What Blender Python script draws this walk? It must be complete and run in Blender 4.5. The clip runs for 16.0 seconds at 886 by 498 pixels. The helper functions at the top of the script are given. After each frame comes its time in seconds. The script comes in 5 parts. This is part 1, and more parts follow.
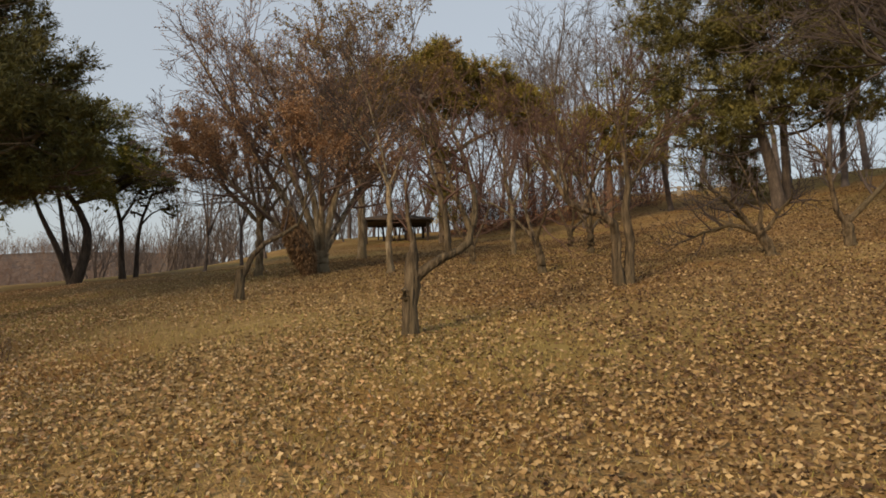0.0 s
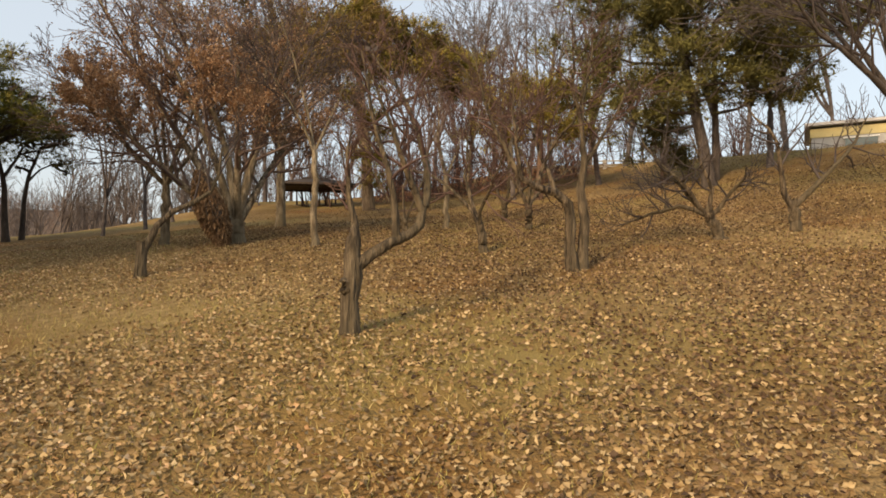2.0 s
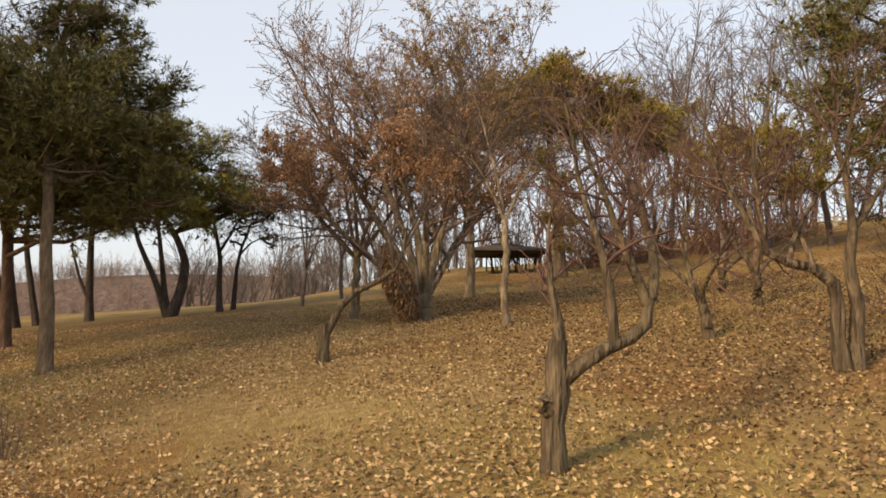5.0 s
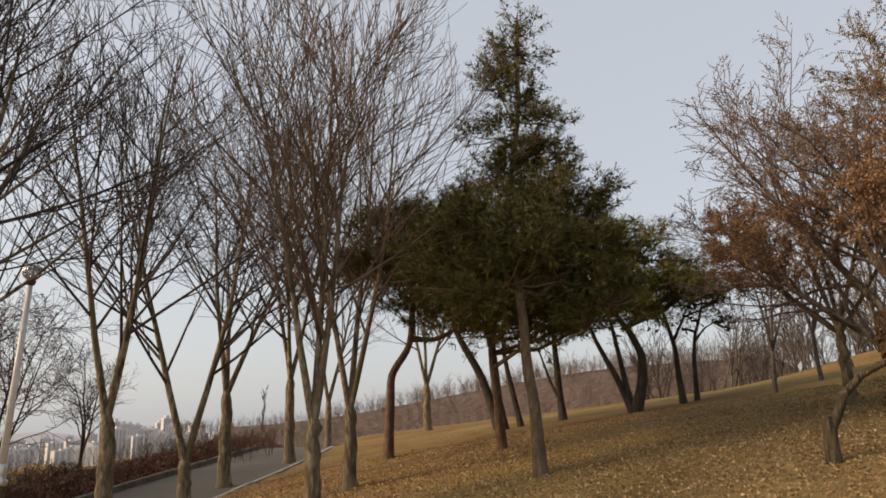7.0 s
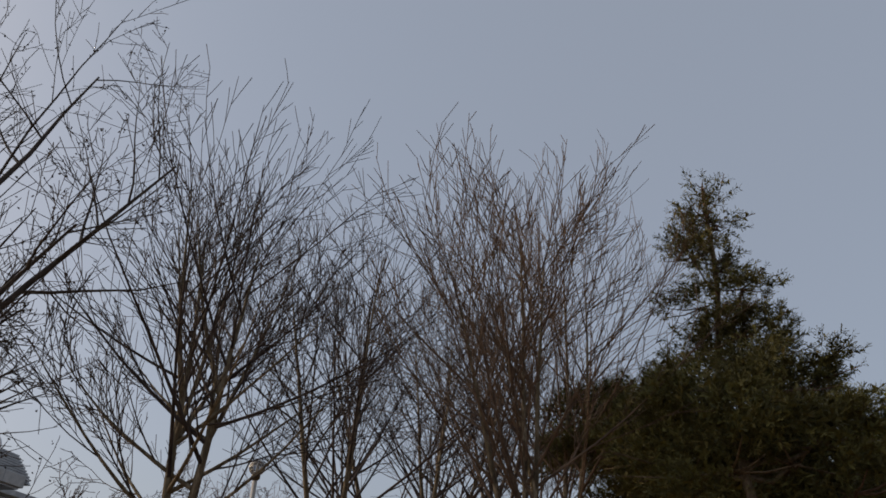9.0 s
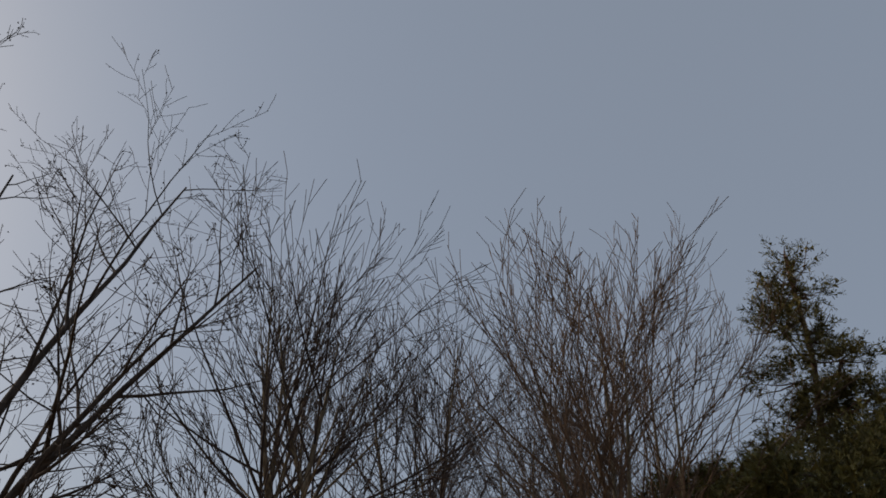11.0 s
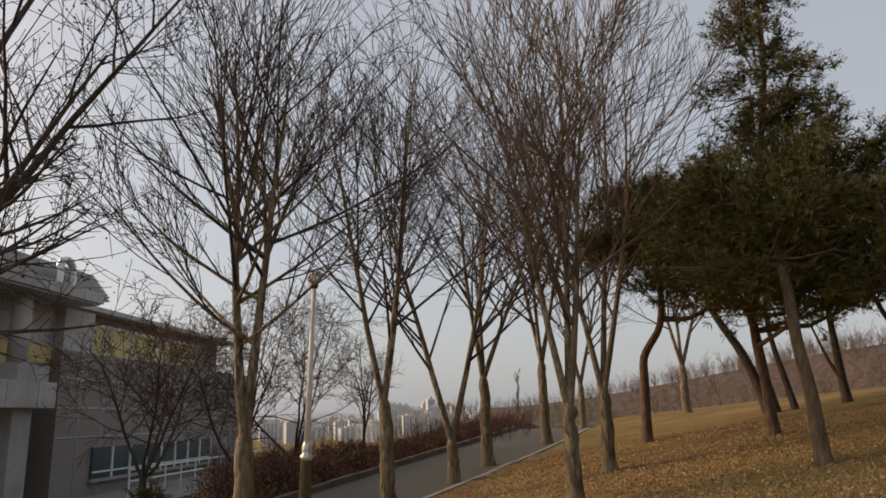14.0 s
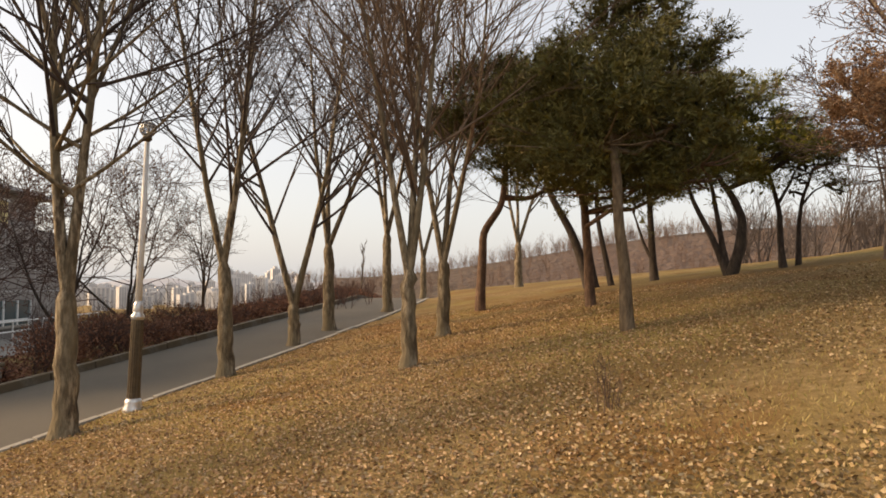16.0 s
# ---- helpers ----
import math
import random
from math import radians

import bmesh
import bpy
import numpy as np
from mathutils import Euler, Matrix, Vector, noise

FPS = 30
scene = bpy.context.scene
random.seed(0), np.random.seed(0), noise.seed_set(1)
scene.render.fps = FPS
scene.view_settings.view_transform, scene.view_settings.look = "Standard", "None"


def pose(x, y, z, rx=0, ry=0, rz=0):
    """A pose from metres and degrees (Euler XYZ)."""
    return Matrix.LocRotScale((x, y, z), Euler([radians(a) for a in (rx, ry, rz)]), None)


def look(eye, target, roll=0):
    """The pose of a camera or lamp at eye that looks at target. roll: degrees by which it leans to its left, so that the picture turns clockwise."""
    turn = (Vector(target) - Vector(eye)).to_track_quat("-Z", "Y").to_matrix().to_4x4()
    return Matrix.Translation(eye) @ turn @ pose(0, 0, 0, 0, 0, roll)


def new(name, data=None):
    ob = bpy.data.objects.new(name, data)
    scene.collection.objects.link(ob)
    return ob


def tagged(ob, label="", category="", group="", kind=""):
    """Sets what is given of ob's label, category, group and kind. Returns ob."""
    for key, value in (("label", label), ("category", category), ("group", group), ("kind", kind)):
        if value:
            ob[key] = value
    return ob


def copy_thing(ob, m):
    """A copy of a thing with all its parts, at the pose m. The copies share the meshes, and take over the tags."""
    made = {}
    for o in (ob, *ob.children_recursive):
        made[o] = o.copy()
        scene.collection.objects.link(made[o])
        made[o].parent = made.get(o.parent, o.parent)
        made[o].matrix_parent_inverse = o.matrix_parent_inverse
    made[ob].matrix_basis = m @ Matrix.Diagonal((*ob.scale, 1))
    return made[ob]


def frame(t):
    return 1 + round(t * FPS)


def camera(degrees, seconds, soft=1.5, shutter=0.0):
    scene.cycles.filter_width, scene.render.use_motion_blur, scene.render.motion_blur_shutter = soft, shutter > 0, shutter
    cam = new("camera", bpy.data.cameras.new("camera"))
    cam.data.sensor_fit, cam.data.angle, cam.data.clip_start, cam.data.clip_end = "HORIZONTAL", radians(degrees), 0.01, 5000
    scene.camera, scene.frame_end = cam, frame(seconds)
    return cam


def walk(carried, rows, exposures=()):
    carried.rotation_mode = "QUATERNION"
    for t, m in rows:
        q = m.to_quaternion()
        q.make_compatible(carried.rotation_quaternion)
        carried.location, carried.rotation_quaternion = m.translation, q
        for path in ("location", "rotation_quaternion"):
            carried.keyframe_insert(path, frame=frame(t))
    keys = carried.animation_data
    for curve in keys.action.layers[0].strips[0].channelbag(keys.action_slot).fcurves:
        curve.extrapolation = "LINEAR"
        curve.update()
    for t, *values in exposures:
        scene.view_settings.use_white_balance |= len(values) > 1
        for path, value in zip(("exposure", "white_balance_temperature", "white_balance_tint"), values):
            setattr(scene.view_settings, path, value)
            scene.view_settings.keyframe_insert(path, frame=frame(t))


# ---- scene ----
# ---------- camera ----------
cam = camera(65.9, 16.0, soft=1.7)
PATH = [
    (0, (-0.208, -1.815, 1.049), (0.318, 0.107, 1.215), -1.2),
    (0.5, (-0.164, -1.48, 1.094), (0.437, 0.411, 1.342), -1.5),
    (1, (-0.182, -1.282, 1.163), (0.39, 0.626, 1.343), -0.8),
    (1.5, (-0.195, -1.07, 1.213), (0.492, 0.803, 1.357), -0.2),
    (2, (-0.188, -0.887, 1.272), (0.57, 0.963, 1.332), -0.2),
    (2.5, (-0.105, -0.671, 1.324), (0.562, 1.211, 1.442), -1.2),
    (3, (-0.051, -0.446, 1.365), (0.609, 1.438, 1.482), 0.5),
    (3.2, (-0.031, -0.357, 1.39), (0.64, 1.517, 1.581), 0.2),
    (5.3, (0.018, 0.282, 1.574), (0.11, 2.266, 1.809), 1.3),
    (5.5, (0.002, 0.331, 1.577), (-0.005, 2.32, 1.782), 1.7),
    (6, (-0.033, 0.398, 1.598), (-0.392, 2.334, 1.949), -0.4),
    (6.5, (-0.148, 0.442, 1.648), (-0.819, 2.305, 1.931), -0.9),
    (7, (-0.279, 0.38, 1.672), (-1.224, 2.069, 2.174), -2.2),
    (7.5, (-0.353, 0.327, 1.687), (-1.494, 1.836, 2.339), 0.6),
    (8, (-0.36, 0.33, 1.691), (-1.58, 1.702, 2.483), 2.2),
    (8.5, (-0.32, 0.355, 1.692), (-1.596, 1.625, 2.563), 0.8),
    (9, (-0.271, 0.376, 1.695), (-1.523, 1.574, 2.693), 0.2),
    (9.5, (-0.23, 0.383, 1.698), (-1.52, 1.448, 2.794), -0.8),
    (9.7, (-0.231, 0.384, 1.703), (-1.516, 1.41, 2.842), -1.0),
    (11.8, (-0.239, 0.21, 1.797), (-1.555, 1.145, 2.978), 2.2),
    (12, (-0.243, 0.21, 1.801), (-1.574, 1.175, 2.939), 2.1),
    (12.5, (-0.255, 0.233, 1.809), (-1.612, 1.321, 2.796), 1.9),
    (13, (-0.262, 0.24, 1.792), (-1.649, 1.427, 2.61), 0.3),
    (13.5, (-0.262, 0.237, 1.758), (-1.732, 1.446, 2.374), -1.6),
    (14, (-0.215, 0.252, 1.72), (-1.697, 1.509, 2.195), -2.0),
    (14.5, (-0.191, 0.282, 1.687), (-1.719, 1.539, 1.982), -3.3),
    (15, (-0.176, 0.313, 1.659), (-1.704, 1.595, 1.809), -3.5),
    (15.5, (-0.148, 0.322, 1.634), (-1.618, 1.675, 1.729), -2.4),
    (16, (-0.207, 0.31, 1.623), (-1.419, 1.897, 1.728), -0.3),
]
EXPOSURES = [(0.0, 1.1, 7500, 10), (0.4, 1.66, 7400, 10), (1.5, 1.52, 7600, 10), (3.0, 1.80, 7500, 11), (6.2, 1.60, 7900, 14), (7.5, 1.06, 7450, 13), (9.0, 0.50, 6750, 13), (12.3, 0.18, 6550, 10), (13.0, 0.42, 6800, 12), (14.0, 0.98, 7650, 14), (14.8, 1.35, 8200, 14), (16.0, 1.70, 8300, 15)]
walk(cam, [(t, look(eye, target, roll)) for t, eye, target, roll in PATH], EXPOSURES)

# ---------- sky and sun ----------
SUN_AZ = (-0.80, -0.60)
SUN_EL = 27.0
world = bpy.data.worlds.new("sky")
scene.world = world
world.use_nodes = True
wn = world.node_tree.nodes
sky = wn.new("ShaderNodeTexSky")
sky.sky_type = "NISHITA"
sky.sun_disc = False
sky.sun_elevation = radians(SUN_EL)
sky.sun_rotation = math.atan2(SUN_AZ[0], SUN_AZ[1])
sky.air_density = 1.0
sky.dust_density = 4.0
sky.ozone_density = 1.6
wn["Background"].inputs["Strength"].default_value = 0.136
# a thin even veil of winter haze lies over the clear sky
veil = wn.new("ShaderNodeMix")
veil.data_type = "RGBA"
veil.inputs["Factor"].default_value = 0.78
veil.inputs["B"].default_value = (1.57, 1.82, 2.17, 1)
world.node_tree.links.new(sky.outputs["Color"], veil.inputs["A"])
world.node_tree.links.new(veil.outputs["Result"], wn["Background"].inputs["Color"])

sun_data = bpy.data.lights.new("sun", "SUN")
sun_data.energy = 1.35
sun_data.angle = radians(8.0)
sun_data.color = (1.0, 0.78, 0.55)
sun = new("sun", sun_data)
ce = math.cos(radians(SUN_EL))
sun.matrix_world = look((SUN_AZ[0] * ce * 100, SUN_AZ[1] * ce * 100, math.sin(radians(SUN_EL)) * 100), (0, 0, 0))


# ---------- materials ----------
def material(name, rough=0.9, metal=0.0, spec=0.3):
    m = bpy.data.materials.new(name)
    m.use_nodes = True
    b = m.node_tree.nodes["Principled BSDF"]
    b.inputs["Roughness"].default_value = rough
    b.inputs["Metallic"].default_value = metal
    b.inputs["Specular IOR Level"].default_value = spec
    return m, m.node_tree.nodes, m.node_tree.links, b


def ramp(nodes, stops):
    r = nodes.new("ShaderNodeValToRGB")
    e = r.color_ramp.elements
    while len(e) < len(stops):
        e.new(0.5)
    for k, (pos, col) in zip(e, stops):
        k.position, k.color = pos, (*col, 1)
    return r


def noise_mat(name, stops, scale=4.0, stretch=(1, 1, 1), detail=6.0, rough=0.9, bump=0.3, bump_scale=None, metal=0.0, spec=0.3, second=None, dist=0.02):
    """Two scales of noise, a colour ramp and fine relief."""
    m, n, l, b = material(name, rough, metal, spec)
    tc = n.new("ShaderNodeTexCoord")
    mp = n.new("ShaderNodeMapping")
    mp.inputs["Scale"].default_value = stretch
    l.new(tc.outputs["Object"], mp.inputs["Vector"])
    a = n.new("ShaderNodeTexNoise")
    a.inputs["Scale"].default_value = scale
    a.inputs["Detail"].default_value = detail
    a.inputs["Roughness"].default_value = 0.65
    l.new(mp.outputs["Vector"], a.inputs["Vector"])
    r = ramp(n, stops)
    l.new(a.outputs["Fac"], r.inputs["Fac"])
    out = r.outputs["Color"]
    if second:
        big = n.new("ShaderNodeTexNoise")
        big.inputs["Scale"].default_value = second[0]
        big.inputs["Detail"].default_value = 3
        l.new(mp.outputs["Vector"], big.inputs["Vector"])
        rr = ramp(n, [(0.38, (0, 0, 0)), (0.62, (1, 1, 1))])
        l.new(big.outputs["Fac"], rr.inputs["Fac"])
        mix = n.new("ShaderNodeMix")
        mix.data_type = "RGBA"
        l.new(rr.outputs["Color"], mix.inputs["Factor"])
        l.new(out, mix.inputs["A"])
        mix.inputs["B"].default_value = (*second[1], 1)
        out = mix.outputs["Result"]
    l.new(out, b.inputs["Base Color"])
    if bump:
        f = n.new("ShaderNodeTexNoise")
        f.inputs["Scale"].default_value = bump_scale or scale * 4
        f.inputs["Detail"].default_value = 4
        l.new(mp.outputs["Vector"], f.inputs["Vector"])
        bp = n.new("ShaderNodeBump")
        bp.inputs["Strength"].default_value = bump
        bp.inputs["Distance"].default_value = dist
        l.new(f.outputs["Fac"], bp.inputs["Height"])
        l.new(bp.outputs["Normal"], b.inputs["Normal"])
    return m


def island_mat(name, stops, rough=0.8, translucent=0.0, spec=0.25):
    """Every loose piece takes its own colour from the ramp."""
    m, n, l, b = material(name, rough, 0, spec)
    g = n.new("ShaderNodeNewGeometry")
    r = ramp(n, stops)
    l.new(g.outputs["Random Per Island"], r.inputs["Fac"])
    l.new(r.outputs["Color"], b.inputs["Base Color"])
    if translucent:
        t = n.new("ShaderNodeBsdfTranslucent")
        l.new(r.outputs["Color"], t.inputs["Color"])
        mx = n.new("ShaderNodeMixShader")
        mx.inputs["Fac"].default_value = translucent
        l.new(b.outputs["BSDF"], mx.inputs[1])
        l.new(t.outputs["BSDF"], mx.inputs[2])
        l.new(mx.outputs["Shader"], n["Material Output"].inputs["Surface"])
    return m


M_GROUND = noise_mat("dry_turf", [(0.28, (0.125, 0.080, 0.034)), (0.45, (0.225, 0.150, 0.066)), (0.60, (0.315, 0.220, 0.105)), (0.78, (0.42, 0.315, 0.165))],
                     scale=9.0, rough=1.0, bump=0.9, bump_scale=45, second=(0.35, (0.19, 0.122, 0.05)), spec=0.1, dist=0.03)
M_BARK = noise_mat("grey_brown_bark", [(0.36, (0.045, 0.034, 0.023)), (0.48, (0.14, 0.106, 0.068)), (0.60, (0.36, 0.295, 0.205))], scale=14, stretch=(1, 1, 0.26), bump=1.0, bump_scale=26, second=(1.9, (0.155, 0.124, 0.076)), dist=0.04)
M_DARKBARK = noise_mat("dark_bark", [(0.3, (0.035, 0.028, 0.024)), (0.55, (0.075, 0.06, 0.05)), (0.75, (0.13, 0.105, 0.085))], scale=14, stretch=(1, 1, 0.3), bump=0.8, bump_scale=30)
M_PINEBARK = noise_mat("red_pine_bark", [(0.3, (0.05, 0.032, 0.024)), (0.5, (0.12, 0.075, 0.052)), (0.72, (0.24, 0.15, 0.10))], scale=12, stretch=(1, 1, 0.35), bump=1.0, bump_scale=18)
M_POLEBARK = noise_mat("pale_pine_bark", [(0.3, (0.06, 0.042, 0.028)), (0.5, (0.15, 0.108, 0.068)), (0.72, (0.27, 0.20, 0.13))], scale=12, stretch=(1, 1, 0.3), bump=1.0, bump_scale=20, dist=0.05)
M_TWIG = noise_mat("grey_twig", [(0.35, (0.036, 0.028, 0.027)), (0.65, (0.098, 0.077, 0.068))], scale=3, bump=0)
M_TWIGRED = noise_mat("brown_twig", [(0.35, (0.055, 0.032, 0.028)), (0.65, (0.13, 0.078, 0.062))], scale=3, bump=0)
# far thicket twigs: distance haze is mixed into this lighter brown
M_TWIGFAR = noise_mat("hazed_distant_twig", [(0.35, (0.115, 0.074, 0.056)), (0.65, (0.19, 0.128, 0.096))], scale=0.3, bump=0)
# background trees: grey twig paled in its colour to stand for haze
M_TWIGHAZE = noise_mat("haze_paled_twig", [(0.35, (0.075, 0.062, 0.058)), (0.65, (0.15, 0.127, 0.118))], scale=3, bump=0)
M_TWIGOAK = noise_mat("pinkish_grey_twig", [(0.35, (0.085, 0.058, 0.050)), (0.65, (0.19, 0.135, 0.112))], scale=3, bump=0)
M_TWIGTAN = noise_mat("tan_twig", [(0.35, (0.075, 0.050, 0.036)), (0.65, (0.19, 0.13, 0.088))], scale=3, bump=0)
M_NEEDLE = island_mat("pine_needles", [(0.0, (0.062, 0.058, 0.020)), (0.5, (0.116, 0.106, 0.032)), (0.85, (0.150, 0.140, 0.040)), (1.0, (0.19, 0.158, 0.055))], rough=0.6)
# lit copy of the needles: sunshine on the sinuous pine's lobe, as colour
M_NEEDLELIT = island_mat("sunlit_pine_needles", [(0.0, (0.075, 0.078, 0.014)), (0.5, (0.155, 0.155, 0.027)), (0.85, (0.20, 0.185, 0.04)), (1.0, (0.24, 0.19, 0.05))], rough=0.6)
M_NEEDLEOLIVE = island_mat("yellowed_pine_needles", [(0.0, (0.105, 0.090, 0.020)), (0.5, (0.19, 0.160, 0.034)), (0.85, (0.28, 0.225, 0.05)), (1.0, (0.36, 0.245, 0.075))], rough=0.65)
M_OAKLEAF = island_mat("withered_orange_leaves", [(0.0, (0.24, 0.13, 0.07)), (0.4, (0.36, 0.205, 0.11)), (0.75, (0.45, 0.29, 0.17)), (1.0, (0.50, 0.38, 0.26))], translucent=0.4)
M_OLIVELEAF = island_mat("olive_brown_leaves", [(0.0, (0.13, 0.085, 0.03)), (0.5, (0.22, 0.15, 0.05)), (1.0, (0.33, 0.235, 0.085))], translucent=0.3)
M_LITTER = island_mat("fallen_leaves", [(0.0, (0.15, 0.092, 0.044)), (0.3, (0.25, 0.165, 0.078)), (0.6, (0.33, 0.23, 0.112)), (0.85, (0.41, 0.295, 0.152)), (1.0, (0.48, 0.365, 0.21))], rough=0.75)
M_RUSSET = island_mat("russet_fallen_leaves", [(0.0, (0.20, 0.112, 0.056)), (0.35, (0.34, 0.200, 0.104)), (0.7, (0.46, 0.300, 0.168)), (1.0, (0.58, 0.43, 0.275))], rough=0.75)
M_FRUITBARK = noise_mat("dark_fruit_tree_bark", [(0.40, (0.022, 0.016, 0.011)), (0.50, (0.085, 0.062, 0.041)), (0.62, (0.19, 0.143, 0.09))], scale=22, stretch=(1, 1, 0.16), bump=1.3, bump_scale=26, second=(1.5, (0.10, 0.078, 0.046)), dist=0.06)
M_DARKLITTER = island_mat("dark_brown_fallen_leaves", [(0.0, (0.05, 0.03, 0.018)), (0.4, (0.10, 0.06, 0.033)), (0.75, (0.18, 0.112, 0.058)), (0.93, (0.28, 0.185, 0.10)), (1.0, (0.42, 0.30, 0.17))], rough=0.75)
M_GRASS = island_mat("dry_grass", [(0.0, (0.21, 0.18, 0.05)), (0.3, (0.34, 0.265, 0.095)), (0.55, (0.46, 0.36, 0.16)), (0.78, (0.33, 0.27, 0.085)), (1.0, (0.23, 0.225, 0.065))], rough=0.8)
M_HEDGE = island_mat("russet_hedge_leaves", [(0.0, (0.13, 0.056, 0.036)), (0.5, (0.22, 0.10, 0.06)), (1.0, (0.31, 0.155, 0.095))], rough=0.75)
M_ASPHALT = noise_mat("worn_asphalt", [(0.3, (0.080, 0.073, 0.062)), (0.55, (0.116, 0.106, 0.090)), (0.75, (0.155, 0.142, 0.120))], scale=60, bump=0.4, bump_scale=160, second=(0.6, (0.125, 0.113, 0.094)), spec=0.15, dist=0.006)
M_KERB = noise_mat("granite_kerb", [(0.3, (0.22, 0.205, 0.18)), (0.6, (0.36, 0.335, 0.29))], scale=30, bump=0.3, dist=0.004)
M_OLDKERB = noise_mat("weathered_kerb", [(0.3, (0.10, 0.085, 0.065)), (0.6, (0.19, 0.165, 0.13))], scale=20, bump=0.4, second=(2.0, (0.13, 0.10, 0.065)), dist=0.006)
M_PAVING = noise_mat("pale_paving", [(0.3, (0.21, 0.197, 0.178)), (0.7, (0.29, 0.275, 0.25))], scale=6, bump=0.2, dist=0.005)
M_CONCRETE = noise_mat("grey_granite_cladding", [(0.3, (0.40, 0.395, 0.385)), (0.6, (0.52, 0.51, 0.495)), (0.8, (0.60, 0.59, 0.57))], scale=5, bump=0.15, second=(0.5, (0.33, 0.325, 0.31)), dist=0.004)
M_PINKWALL = noise_mat("pinkish_stone_wall", [(0.3, (0.22, 0.197, 0.182)), (0.7, (0.31, 0.28, 0.258))], scale=6, bump=0.15, second=(0.4, (0.245, 0.222, 0.205)), dist=0.004)
M_YELLOW = noise_mat("cream_yellow_render", [(0.3, (0.55, 0.46, 0.22)), (0.7, (0.66, 0.56, 0.29))], scale=3, bump=0.1)
M_WHITE = noise_mat("white_paint", [(0.3, (0.66, 0.66, 0.64)), (0.7, (0.80, 0.80, 0.78))], scale=6, rough=0.5, bump=0.05)
# pale city walls and windows, lightened further as painted distance haze
M_CITY = noise_mat("hazed_pale_apartment_render", [(0.3, (0.50, 0.49, 0.49)), (0.7, (0.62, 0.61, 0.60))], scale=0.05, rough=0.9, bump=0)
M_CITYWIN = noise_mat("hazed_distant_windows", [(0.3, (0.30, 0.31, 0.33)), (0.7, (0.40, 0.41, 0.43))], scale=0.1, rough=0.5, bump=0)
M_ROOFMETAL = noise_mat("grey_roof_metal", [(0.3, (0.28, 0.28, 0.29)), (0.7, (0.42, 0.42, 0.42))], scale=3, rough=0.5, metal=0.6, bump=0.1)
M_STEEL = noise_mat("brushed_steel", [(0.3, (0.55, 0.54, 0.52)), (0.7, (0.72, 0.71, 0.69))], scale=20, stretch=(1, 1, 0.1), rough=0.35, metal=0.7, bump=0.05, dist=0.002)
M_DARKMETAL = noise_mat("dark_painted_metal", [(0.3, (0.07, 0.052, 0.034)), (0.7, (0.125, 0.095, 0.06))], scale=12, rough=0.45, metal=0.3, bump=0.1, dist=0.003)
M_BLACK = noise_mat("black_board", [(0.3, (0.008, 0.008, 0.008)), (0.7, (0.016, 0.015, 0.015))], scale=6, rough=0.9, spec=0.1, bump=0.05)
M_WOODDARK = noise_mat("dark_stained_wood", [(0.3, (0.035, 0.028, 0.024)), (0.7, (0.085, 0.065, 0.052))], scale=8, stretch=(1, 1, 0.2), bump=0.4, dist=0.006)
M_FARHILL = noise_mat("wooded_hill", [(0.3, (0.070, 0.050, 0.034)), (0.6, (0.115, 0.083, 0.056)), (0.8, (0.16, 0.118, 0.082))], scale=0.4, bump=1.0, bump_scale=1.5, second=(0.06, (0.11, 0.074, 0.056)), dist=0.6)
# the ridge's haze is only this flat pale blue-grey colour
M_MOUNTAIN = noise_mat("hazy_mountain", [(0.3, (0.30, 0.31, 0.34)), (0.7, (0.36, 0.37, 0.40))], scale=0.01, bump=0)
M_GLASS, _n, _l, _b = material("tinted_window_glass", 0.08, 0, 0.6)
_b.inputs["Base Color"].default_value = (0.05, 0.09, 0.10, 1)
M_GLOBE, _n, _l, _b = material("clear_lamp_globe", 0.1, 0, 0.5)
_b.inputs["Base Color"].default_value = (0.55, 0.6, 0.68, 1)
_b.inputs["Transmission Weight"].default_value = 0.85


# ---------- mesh helpers ----------
def smooth_all(me):
    me.polygons.foreach_set("use_smooth", np.ones(len(me.polygons), dtype=bool))


def raw_mesh(name, verts, faces, mat, smooth=False):
    """A mesh from arrays whose faces all have the same number of corners."""
    verts, faces = np.asarray(verts, dtype=np.float32), np.asarray(faces, dtype=np.int32)
    me = bpy.data.meshes.new(name)
    k = faces.shape[1]
    me.vertices.add(len(verts))
    me.vertices.foreach_set("co", verts.ravel())
    me.loops.add(faces.size)
    me.loops.foreach_set("vertex_index", faces.ravel())
    me.polygons.add(len(faces))
    me.polygons.foreach_set("loop_start", np.arange(0, faces.size, k, dtype=np.int32))
    me.update(calc_edges=True)
    me.validate()
    me.materials.append(mat)
    if smooth:
        smooth_all(me)
    return me


def thing(name, loc, label, category, group="", kind=""):
    e = new(name)
    e.empty_display_size = 0.2
    e.location = loc
    return tagged(e, label, category, group, kind)


def part(name, bm, mat, parent=None, label="", smooth=False):
    """Links a bmesh with a material, or a finished mesh (then without one), as one object under a thing or part."""
    if mat is None or isinstance(mat, bpy.types.Object):
        mat, parent, label = None, mat or parent, parent if isinstance(parent, str) else label
    if isinstance(bm, bmesh.types.BMesh):
        me = bpy.data.meshes.new(name)
        bm.to_mesh(me)
        bm.free()
        me.materials.append(mat)
        if smooth:
            smooth_all(me)
    else:
        me = bm
    ob = new(name, me)
    if parent:
        ob.parent = parent
    if label:
        ob["label"] = label
    return ob


